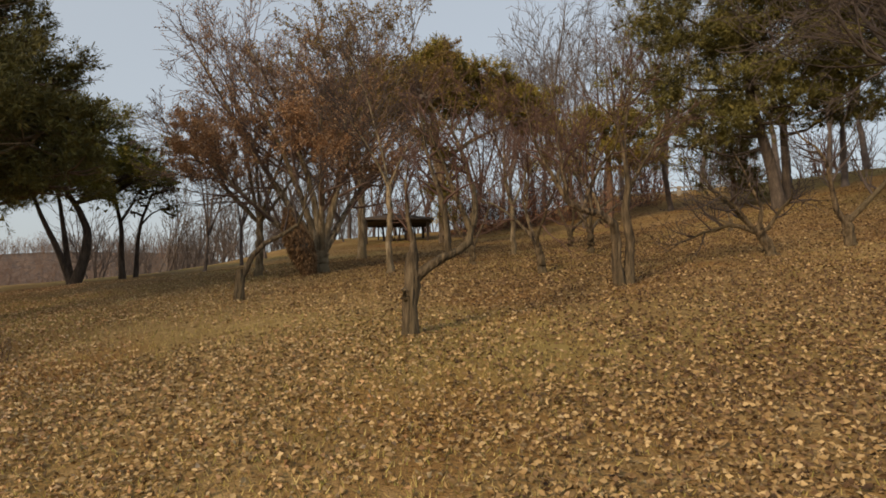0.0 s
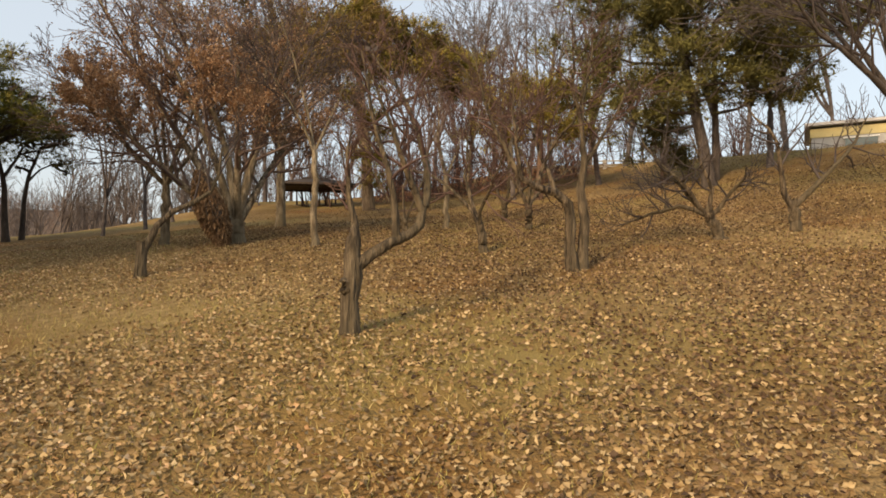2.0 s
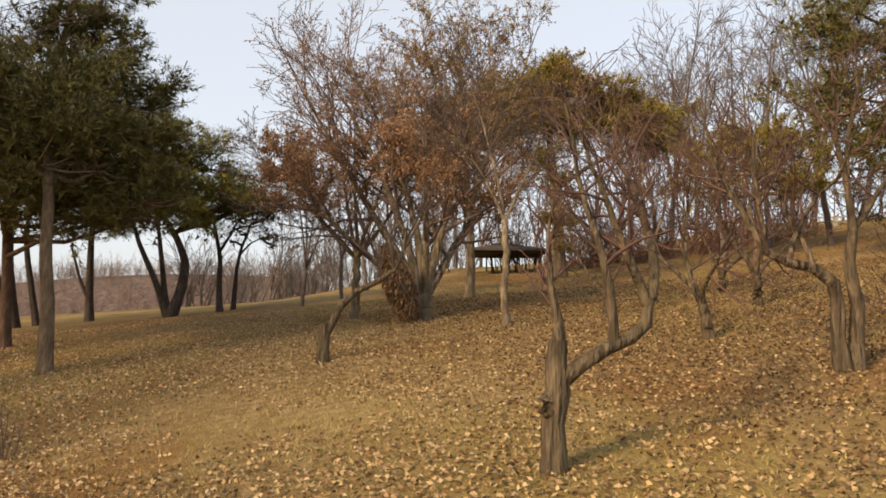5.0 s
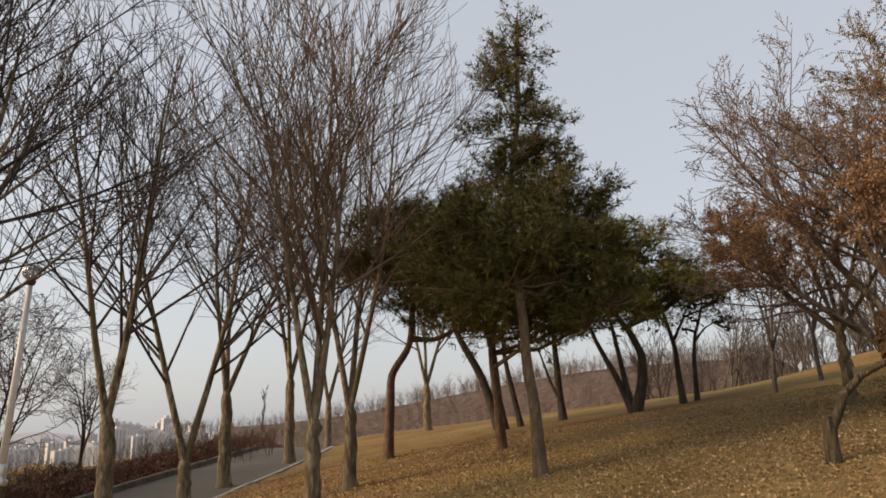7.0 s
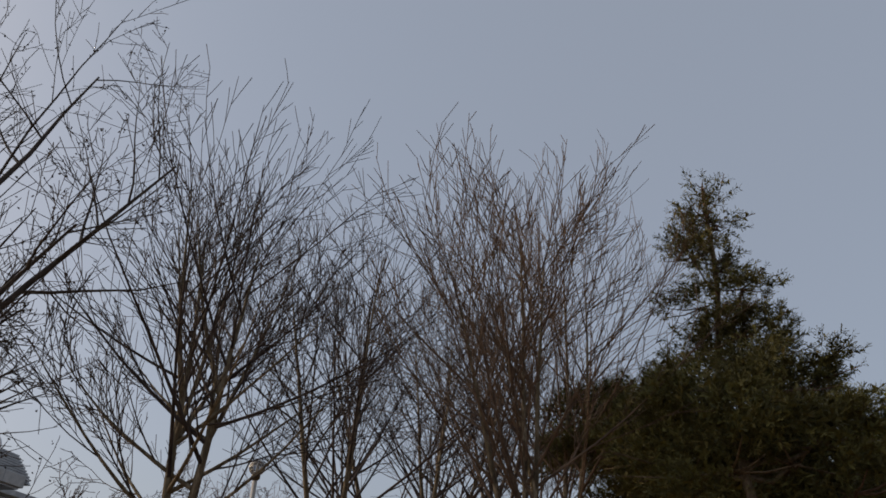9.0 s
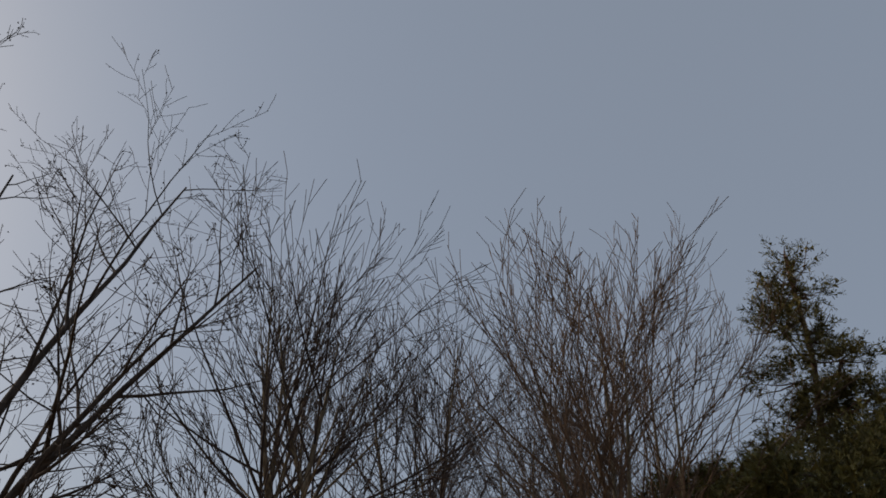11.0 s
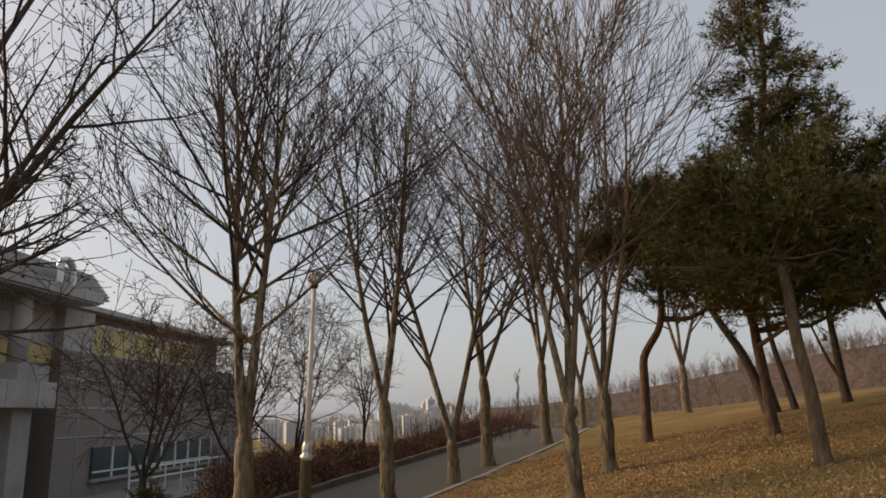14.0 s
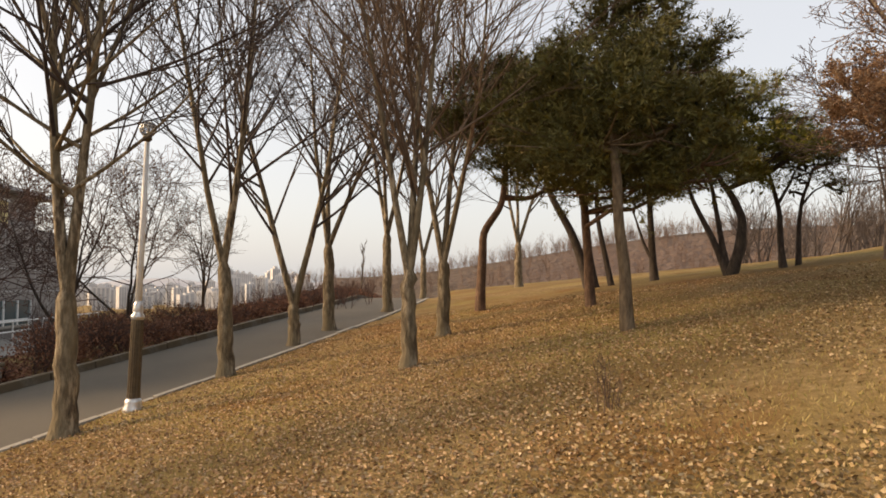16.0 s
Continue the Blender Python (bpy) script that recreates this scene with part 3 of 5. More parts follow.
# ---------- pines ----------
# front pine: a straight pale trunk under a broad dark skirt
pine((-4.06, 9.68), "pine with a straight pale trunk under a dense dark crown",
     [([(0, 0, 0), (-0.05, -0.02, 1.2), (-0.12, -0.04, 2.5), (-0.3, 0.2, 3.4), (-0.45, 0.5, 4.2)], 0.095)],
     [(-0.3, -0.1, 2.75, 0.95, 0.85, 0.36), (-1.0, 0.2, 2.95, 1.0, 0.9, 0.45), (0.3, 0.5, 2.85, 0.85, 0.8, 0.4), (-0.5, 0.2, 3.4, 1.15, 1.0, 0.5),
      (-1.5, 0.5, 3.3, 0.9, 0.9, 0.45), (0.6, 0.9, 3.15, 0.8, 0.8, 0.4), (-0.5, 0.6, 4.0, 1.0, 1.0, 0.45)], 31, bark=M_POLEBARK)
# the pine with the spire
SPIRE = [(0.53, -0.20, 9.10, 0.11, 0.11, 0.36), (0.56, -0.20, 8.75, 0.36, 0.36, 0.11), (0.40, -0.20, 8.45, 0.45, 0.42, 0.14), (0.70, -0.20, 8.10, 0.38, 0.38, 0.11), (0.25, -0.25, 7.95, 0.49, 0.48, 0.16),
      (0.20, -0.30, 7.50, 0.53, 0.53, 0.19), (0.75, -0.20, 7.20, 0.61, 0.58, 0.21), (0.40, -0.30, 6.85, 0.72, 0.69, 0.25), (1.05, -0.20, 6.50, 0.66, 0.64, 0.21), (0.30, -0.40, 6.30, 0.76, 0.74, 0.25), (0.80, -0.20, 5.90, 0.90, 0.85, 0.27),
      (1.45, -0.10, 5.75, 0.58, 0.53, 0.17), (0.45, -0.40, 5.40, 0.98, 0.95, 0.29), (1.20, -0.20, 5.10, 0.90, 0.85, 0.27), (2.20, 0.00, 4.85, 0.64, 0.64, 0.19),
      (0.50, -0.50, 4.75, 1.06, 1.06, 0.32), (1.50, 0.00, 4.55, 1.06, 0.95, 0.36), (-1.35, -1.30, 4.35, 1.06, 0.95, 0.29), (-0.80, -1.00, 4.05, 1.22, 1.06, 0.42),
      (-1.60, -1.60, 3.70, 1.01, 0.95, 0.36), (0.60, -0.50, 3.90, 1.38, 1.17, 0.42), (-0.90, -1.20, 3.15, 1.06, 0.95, 0.38), (-0.10, -0.75, 2.80, 1.22, 1.06, 0.38), (0.90, -0.40, 3.00, 1.22, 1.06, 0.42), (1.70, 0.00, 3.80, 1.06, 1.06, 0.42)]
SKIRT = [(-2.0, -0.6, 4.75, 0.95, 0.85, 0.36), (-1.2, -0.45, 4.85, 0.95, 0.9, 0.42), (-2.0, -0.85, 3.85, 0.8, 0.8, 0.4), (-0.8, -0.9, 3.7, 0.95, 0.9, 0.45), (-0.5, -1.4, 2.85, 0.85, 0.8, 0.3),
         (0.6, -1.7, 2.2, 1.0, 0.9, 0.32), (2.0, -2.4, 2.05, 1.0, 0.8, 0.3), (2.6, -1.5, 2.2, 0.75, 0.7, 0.28), (3.0, -2.6, 2.25, 0.7, 0.7, 0.26), (1.4, -1.0, 2.55, 1.0, 0.9, 0.36), (1.9, -0.4, 4.4, 0.6, 0.6, 0.25), (1.6, -0.2, 5.35, 0.45, 0.45, 0.22)]
pine((-6.24, 13.12), "tall pine with a pointed top above a broad dark skirt",
     [([(0, 0, 0), (-0.06, 0, 1.4), (-0.15, -0.05, 2.8), (0.4, -0.2, 4.6), (0.88, -0.1, 6.8), (0.91, 0.1, 9.3)], 0.10)],
     SKIRT + [(x + 0.056 * max(0, z - 2.5), y + 0.048 * max(0, z - 2.5), z + 0.05 * max(0, z - 2.5), a, b, c) for x, y, z, a, b, c in SPIRE], 32, density=520, width=0.0066, length=0.125)
# the crooked red pine
pine((-9.9, 14.52), "crooked red-barked pine bending over the slope",
     [([(0, 0, 0), (0.02, 0.1, 1.2), (0.0, 0.15, 2.0), (0.42, 0.42, 2.75), (0.5, 0.48, 3.9), (0.6, 0.4, 5.2)], 0.13), ([(0.45, 0.45, 2.9), (1.0, 0.8, 2.85), (1.7, 1.2, 3.3), (2.2, 1.2, 3.9)], 0.075)],
     [(0.6, 0.4, 5.2, 1.1, 1.0, 0.5), (0.2, 0.1, 4.6, 1.0, 0.9, 0.45), (1.9, 1.1, 4.2, 1.2, 1.0, 0.5), (1.2, 0.7, 4.7, 1.1, 1.0, 0.5), (2.6, 1.4, 4.9, 1.1, 1.0, 0.5), (1.5, -2.0, 5.0, 0.9, 0.8, 0.34), (1.6, -2.2, 4.1, 0.9, 0.8, 0.36), (-0.5, 0.3, 4.9, 0.8, 0.8, 0.34)], 33, density=330)
# a clump behind it
pine((-8.8, 18.7), "dark pine clump with several leaning stems",
     [([(-0.1, 0, 0), (-0.5, -0.2, 1.6), (-1.1, -0.6, 2.9), (-1.2, -0.6, 4.0)], 0.15), ([(0.05, 0, 0), (-0.2, -0.1, 1.9), (-0.1, -0.2, 4.0)], 0.14), ([(0.5, 0.2, 0), (0.1, 0.05, 2.2), (0.3, 0, 3.8)], 0.09)],
     [(-1.2, -0.6, 4.1, 1.1, 1.0, 0.5), (-0.1, -0.2, 4.2, 1.2, 1.1, 0.55), (0.9, 0.1, 4.0, 1.2, 1.1, 0.5), (0.2, -0.1, 4.8, 1.3, 1.1, 0.5), (1.8, 0.3, 3.9, 1.0, 1.0, 0.45)], 34, bark=M_DARKBARK, density=330)
pine((-7.25, 19.45), "dark forked pine on the brow of the slope",
     [([(0, 0, 0), (-0.05, 0, 1.2), (-0.1, 0, 2.4), (0.0, 0, 3.4)], 0.12), ([(0, 0, 0.5), (-0.25, -0.1, 1.1), (-0.5, -0.2, 2.0)], 0.06)],
     [(-0.5, -0.2, 2.35, 0.6, 0.5, 0.22), (0.15, 0, 2.7, 0.7, 0.6, 0.3), (0.0, 0, 3.4, 1.1, 1.0, 0.45), (1.0, -0.5, 3.2, 0.9, 0.9, 0.4)], 35, bark=M_DARKBARK, density=300)
# the sinuous pine with the flat-topped lobe
pine((-4.97, 18.6), "dark sinuous pine with a flat-topped lateral crown",
     [([(0, 0, 0), (0.28, 0.05, 0.9), (0.3, 0.1, 1.5), (0.05, 0.1, 2.1), (-0.4, 0, 2.8)], 0.15), ([(-0.05, 0, 0), (-0.35, -0.1, 0.9), (-0.75, -0.2, 1.8), (-1.0, -0.2, 2.5)], 0.10), ([(-0.05, 0, 0.1), (-0.2, 0, 1.0), (-0.35, 0, 2.0), (-0.5, 0, 2.9)], 0.09)],
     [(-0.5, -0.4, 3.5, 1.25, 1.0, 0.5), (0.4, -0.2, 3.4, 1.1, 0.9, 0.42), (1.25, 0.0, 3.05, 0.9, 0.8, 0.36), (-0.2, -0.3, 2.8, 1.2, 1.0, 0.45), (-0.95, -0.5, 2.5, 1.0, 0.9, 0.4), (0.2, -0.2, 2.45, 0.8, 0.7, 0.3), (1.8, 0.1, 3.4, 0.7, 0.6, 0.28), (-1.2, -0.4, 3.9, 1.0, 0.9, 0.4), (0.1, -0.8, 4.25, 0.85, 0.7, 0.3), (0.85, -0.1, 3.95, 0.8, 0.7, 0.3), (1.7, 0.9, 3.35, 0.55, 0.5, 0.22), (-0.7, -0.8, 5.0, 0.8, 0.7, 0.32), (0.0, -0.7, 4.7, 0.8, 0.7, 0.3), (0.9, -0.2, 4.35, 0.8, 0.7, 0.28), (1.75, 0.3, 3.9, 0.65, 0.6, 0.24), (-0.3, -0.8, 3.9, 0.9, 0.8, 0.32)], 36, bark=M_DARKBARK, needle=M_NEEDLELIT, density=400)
pine((-3.98, 19.9), "slender dark pine on the brow with a small crown",
     [([(0, 0, 0), (-0.05, 0, 0.8), (-0.08, 0, 1.7), (-0.3, 0, 2.6)], 0.10), ([(-0.1, 0, 1.7), (0.2, 0.05, 2.2), (0.4, 0.05, 2.6)], 0.05)],
     [(-0.5, 0, 2.75, 0.50, 0.5, 0.20), (-0.95, 0.1, 2.9, 0.45, 0.4, 0.16), (0.05, -0.1, 3.0, 0.55, 0.5, 0.2), (0.5, 0.05, 2.8, 0.42, 0.4, 0.17), (-0.4, 0.1, 3.2, 0.5, 0.5, 0.18), (0.65, 0, 2.45, 0.28, 0.28, 0.14), (-0.75, 0, 2.4, 0.26, 0.26, 0.13)], 37, bark=M_DARKBARK, density=330, length=0.17)
pine((-3.68, 20.2), "thin dark pine on the brow with drooping tufts",
     [([(0, 0, 0), (0.05, 0, 0.9), (0.12, 0, 1.7), (0.4, 0, 2.5)], 0.075), ([(0.12, 0, 1.6), (0.4, 0.05, 1.95), (0.7, 0.05, 2.1)], 0.035)],
     [(0.45, 0, 2.65, 0.42, 0.4, 0.17), (0.85, 0, 2.15, 0.26, 0.26, 0.18), (1.05, 0, 1.9, 0.2, 0.2, 0.16), (0.1, 0, 2.3, 0.24, 0.26, 0.14), (0.85, 0, 2.75, 0.34, 0.3, 0.15), (0.55, 0.1, 2.95, 0.36, 0.34, 0.15), (-0.15, 0, 2.0, 0.18, 0.2, 0.12)], 38, bark=M_DARKBARK, density=330, length=0.17)

# yellowed pine near the shelter
prnd = random.Random(39)
cushions = [(0.0, 0, 3.0, 0.36, 0.36, 0.6), (-0.1, 0, 2.1, 0.32, 0.32, 0.6), (0.05, 0, 1.2, 0.26, 0.26, 0.5), (-0.4, 0, 6.3, 1.2, 0.9, 0.45), (0.6, 0, 6.0, 1.1, 0.9, 0.45), (-1.3, 0, 5.5, 1.1, 0.8, 0.4), (0.2, -0.3, 5.0, 1.1, 0.9, 0.4), (-0.6, -0.3, 4.0, 0.8, 0.7, 0.3)]
for k in range(64):
    px = prnd.uniform(-4.3, 3.9)
    top = 6.7 - 0.13 * (px - 0.1) ** 2
    cushions.append((px, prnd.uniform(-0.9, 0.6), top - prnd.uniform(0.0, 1.9) * (1 - abs(px) / 7), prnd.uniform(0.6, 1.05), prnd.uniform(0.5, 0.85), prnd.uniform(0.26, 0.46)))
pine((6.3, 21.6), "pine with yellowish-olive needles near the shelter on the hilltop",
     [([(0, 0, 0), (-0.1, 0, 2.2), (-0.3, 0, 4.2), (-0.5, 0, 5.6)], 0.2), ([(-0.2, 0, 3.4), (-1.4, 0, 4.4), (-2.8, 0, 4.9)], 0.09), ([(-0.1, 0, 3.0), (1.2, -0.3, 3.9), (2.8, -0.6, 4.5)], 0.09)],
     cushions, 39, needle=M_NEEDLEOLIVE, bark=M_POLEBARK, density=330, width=0.011, length=0.17)
pine((10.6, 17.6), "small olive-brown pine behind the fruit trees",
     [([(0, 0, 0), (0.1, 0, 1.6), (0.0, 0.1, 3.4)], 0.13)],
     [(0, 0, 3.5, 1.3, 1.2, 0.5), (-0.9, 0.3, 3.0, 1.2, 1.0, 0.45), (0.9, -0.4, 3.0, 1.2, 1.0, 0.45), (0.1, -0.2, 2.3, 1.4, 1.2, 0.45), (-1.2, 0.5, 2.1, 1.0, 0.9, 0.4), (1.4, -0.8, 2.2, 1.0, 0.9, 0.4)], 42, needle=M_NEEDLEOLIVE, density=330)
# the large pine on the shoulder of the hill
pine((12.4, 12.3), "large spreading pine with a leaning pale trunk on the hillside",
     [([(0, 0, 0), (-0.15, 0.1, 1.3), (-0.4, 0.3, 2.8), (-0.5, 0.4, 4.6)], 0.17), ([(0.75, 0.6, 0), (0.7, 0.5, 2), (0.6, 0.4, 4.4)], 0.12)],
     [(-0.8, 0.0, 3.3, 1.3, 1.2, 0.42), (-1.9, 0.9, 2.7, 1.2, 1.1, 0.4), (-1.2, 0.4, 4.2, 1.3, 1.2, 0.45), (-2.2, 0.9, 4.6, 1.2, 1.1, 0.4), (-0.3, -0.7, 4.6, 1.4, 1.3, 0.5),
      (-0.9, 0.2, 5.4, 1.4, 1.2, 0.5), (0.3, -1.2, 3.6, 1.2, 1.1, 0.42), (-2.4, 1.1, 5.6, 0.9, 0.9, 0.35), (0.6, -1.0, 5.2, 1.4, 1.3, 0.5), (-1.2, 0.5, 2.2, 1.3, 1.1, 0.36), (1.2, -1.6, 4.5, 1.2, 1.2, 0.45),
      (-2.6, 1.3, 3.6, 1.0, 0.9, 0.35), (0.0, -0.5, 2.5, 1.1, 1.0, 0.35), (-1.9, 0.8, 1.7, 0.9, 0.8, 0.28), (1.6, -1.2, 3.3, 1.3, 1.2, 0.42), (2.2, -1.8, 4.1, 1.2, 1.1, 0.42), (1.2, -0.8, 2.4, 1.2, 1.1, 0.36), (2.4, -1.6, 5.2, 1.3, 1.2, 0.45)], 40, bark=M_DARKBARK, density=430)
pine((13.0, 14.7), "bushy dark pine behind the shoulder of the hill", [([(0, 0, 0), (0, 0, 1.9)], 0.09)],
     [(0, 0, 0.7, 0.8, 0.8, 0.4), (-0.2, 0.1, 1.2, 0.75, 0.7, 0.4), (0.1, 0, 1.7, 0.5, 0.5, 0.35)], 41, density=420)

# ---------- the oak that keeps its orange leaves ----------
leafless_tree("oak_tree", (1.05, 12.1), "oak with withered orange-brown leaves on its lower crown", OAK, 51, 0.5, 0.17,
              [(10, 10, 4.6), (180, 33, 5.4), (165, 20, 4.6), (60, 20, 4.2), (275, 26, 3.4), (180, 48, 3.2), (30, 36, 3.4), (200, 12, 4.8)], twig=M_TWIGOAK,
              leaves=(1, 26000, 0.045, M_OAKLEAF, lambda q, r: r.random() < sstep(1.7, 2.3, q.z) * (1.0 - 0.93 * sstep(2.7, 3.7, q.z)) * (1.0 - 0.5 * sstep(0.4, 2.0, q.x)), "withered orange leaves"))
leafless_tree("oak_tree", (-0.15, 13.3), "slender oak with withered orange leaves", OAK, 52, 1.3, 0.09,
              [(190, 12, 4.0), (100, 16, 4.0), (300, 20, 3.4), (185, 36, 3.0), (200, 44, 2.6), (350, 36, 3.2)], twig=M_TWIGOAK,
              leaves=(1, 19000, 0.045, M_OAKLEAF, lambda q, r: r.random() < sstep(1.7, 2.3, q.z) * (1.0 - 0.9 * sstep(2.9, 3.7, q.z)) * sstep(-2.1, -1.2, q.x), "withered orange leaves"))
leafless_tree("oak_tree", (2.55, 16.6), "taller oak with dull olive-brown withered leaves", OAK, 53, 2.0, 0.12,
              [(10, 8, 5.3), (190, 14, 5.2), (100, 18, 5.0), (280, 22, 4.6), (0, 28, 4.2), (180, 30, 4.0), (350, 16, 5.2)], twig=M_TWIGOAK,
              leaves=(1, 27000, 0.055, M_OLIVELEAF, lambda q, r: r.random() < sstep(2.4, 3.2, q.z) * (1.0 - 0.6 * sstep(5.4, 7.0, q.z)), "dull olive-brown leaves"))


def brown_bush():
    """The leaning sheaf of dry foliage between the oak stems."""
    b = thing("dry_bush", on(0.62, 11.5), "leaning dense sheaf of dry brown foliage between oak stems", "bush")
    rng = np.random.default_rng(5)
    n = 5200
    h = rng.uniform(0, 1, n)
    th = rng.uniform(0, 2 * math.pi, n)
    rad = (0.05 + 0.22 * np.sin(np.pi * np.clip(h * 0.92 + 0.06, 0, 1))) * np.sqrt(rng.uniform(0.4, 1.05, n))
    c = np.stack([-0.42 * h + 0.16 + np.cos(th) * rad, np.sin(th) * rad, 1.3 * h + 0.02], axis=1)
    w = np.stack([np.cos(th) * 0.5, np.sin(th) * 0.5, np.full(n, -0.9)], axis=1) + rng.normal(0, 0.3, (n, 3))
    v, f = blades(c, w, rng.uniform(0.07, 0.13, n), rng.uniform(0.02, 0.04, n))
    part("foliage", raw_mesh("foliage", v, f, island_mat("dry_brown_foliage", [(0, (0.085, 0.048, 0.025)), (0.6, (0.165, 0.098, 0.05)), (1, (0.24, 0.15, 0.08))])), b)
    stems = []
    rnd = random.Random(6)
    for _ in range(14):
        a = rnd.uniform(0, 6.28)
        stems.append(([Vector((0.1, 0, 0)), Vector((0.0 + 0.25 * math.cos(a), 0.25 * math.sin(a), 0.6)), Vector((-0.2 + 0.1 * math.cos(a), 0.1 * math.sin(a), 1.25))], [0.02, 0.014, 0.006]))
    part("stem_bundle", tube_mesh("stem_bundle", [(stems, 5)], M_DARKBARK), b)


brown_bush()

# ---------- pruned fruit trees on the lawn ----------
ORCH = "pruned fruit trees on the lawn"


def pruned_stump(name, xy, label, k, seed, flip=1, leafy=True):
    """A sawn-off trunk with one kinked side limb that carries upright shoots."""
    rnd = random.Random(seed)
    tr = thing(name, on(xy[0], xy[1], 0.04), label, "tree", ORCH)
    V = lambda x, y, z: Vector((x * flip, y, z)) * k
    trunk = ([V(0, 0, 0), V(0.005, 0, 0.15), V(0.0, 0.01, 0.32), V(0.03, 0.0, 0.5), V(0.02, 0, 0.66), V(0.035, 0, 0.80)], [0.095 * k, 0.078 * k, 0.072 * k, 0.078 * k, 0.066 * k, 0.055 * k])
    snag = ([V(0.035, 0, 0.76), V(0.04, 0, 0.84), V(0.03, 0, 0.91)], [0.05 * k, 0.04 * k, 0.012 * k])
    limb = ([V(0.03, 0, 0.55), V(0.16, -0.03, 0.66), V(0.32, -0.05, 0.76), V(0.47, -0.04, 0.82), V(0.57, -0.02, 0.90), V(0.60, 0, 1.02), V(0.66, 0.02, 1.14)], [0.055 * k, 0.046 * k, 0.042 * k, 0.038 * k, 0.04 * k, 0.03 * k, 0.02 * k])
    knot = ([V(-0.02, -0.02, 0.36), V(-0.05, -0.035, 0.40), V(-0.05, -0.035, 0.45), V(-0.02, -0.02, 0.50)], [0.03 * k, 0.05 * k, 0.046 * k, 0.02 * k])
    part("trunk", tube_mesh("trunk", [([trunk], 12), ([snag], 8), ([knot], 8)], M_FRUITBARK), tr)
    part("limb", tube_mesh("limb", [([limb], 9)], M_FRUITBARK), tr)
    S = dict(segs=(9, 6, 4), wander=(0.13, 0.16, 0.16), up=(0.06, 0.08, 0.05), rmin=0.003, kids=(12, 5), start=(0.25, 0.15), spread=(48, 45), ratio=(0.42, 0.5), thin=0.55)
    out = [[], [], []]
    for q, az, tilt, ln in ((V(0.06, 0, 0.72), 40, 7, 0.95), (V(0.36, -0.05, 0.78), 95, 4, 1.6), (V(0.62, 0.0, 1.05), 20 if flip > 0 else 160, 16, 1.65), (V(0.60, 0, 1.0), 175, 30, 1.2)):
        grow(out, q, aim(az, tilt), ln * k, 0.034 * k, 0, S, rnd)
    part("stem", tube_mesh("stem", [(out[0], 7)], M_FRUITBARK), tr)
    part("crown", tube_mesh("crown", [(out[1], 4), (out[2], 3)], M_TWIGRED), tr)
    if leafy:
        rng = np.random.default_rng(seed)
        tips = [l[0][-1] for l in out[0]]
        for t in tips[1:3]:
            c = np.array(tuple(t)) + rng.normal(0, 0.035, (6, 3))
            w = rng.normal(0, 1, (6, 3)) - np.array([0, 0, 0.8])
            v, f = blades(c, w, rng.uniform(0.06, 0.1, 6), rng.uniform(0.04, 0.06, 6), 0.45)
            part("dead_leaf", raw_mesh("dead_leaf", v, f, M_DARKBARK), tr, "last curled dark leaves at the tip")
    return tr


pruned_stump("pruned_tree", (1.07, 3.98), "pruned fruit tree with a sawn trunk and one kinked side limb", 0.95, 61)


def lopped_tree():
    """The small trunk cut at knee height whose limb sweeps up and over."""
    tr = thing("pruned_tree", on(-0.44, 8.22, 0.04), "short sawn fruit tree stub with one long arching limb", "tree", ORCH)
    V = Vector
    part("trunk", tube_mesh("trunk", [([([V((0, 0, 0)), V((0, 0, 0.2)), V((0.01, 0, 0.36)), V((0.0, 0, 0.48))], [0.085, 0.07, 0.068, 0.055])], 10)], M_FRUITBARK), tr)
    limb = ([V((0.02, 0, 0.36)), V((0.1, 0, 0.5)), V((0.18, 0, 0.68)), V((0.36, 0.02, 0.86)), V((0.6, 0.04, 0.98)), V((0.8, 0.05, 1.12)), V((0.9, 0.05, 1.35)), V((0.95, 0.05, 1.7))], [0.05, 0.045, 0.04, 0.036, 0.032, 0.026, 0.02, 0.01])
    part("limb", tube_mesh("limb", [([limb], 8)], M_FRUITBARK), tr)
    out = [[], [], []]
    rnd = random.Random(62)
    S = dict(segs=(6, 4, 3), wander=(0.12, 0.15, 0.15), up=(0.06, 0.05, 0.03), rmin=0.004, kids=(6, 3), start=(0.2, 0.2), spread=(50, 45), ratio=(0.5, 0.5), thin=0.55)
    for i, az in ((4, 60), (5, 140), (6, 20), (5, 250), (6, 90)):
        grow(out, limb[0][i], aim(az, 25), 0.9, 0.016, 0, S, rnd)
    part("crown", tube_mesh("crown", [(out[0], 5), (out[1], 3), (out[2], 3)], M_TWIG), tr)


lopped_tree()
OL = "pruned fruit tree with low kinked limbs and purplish-brown shoots"


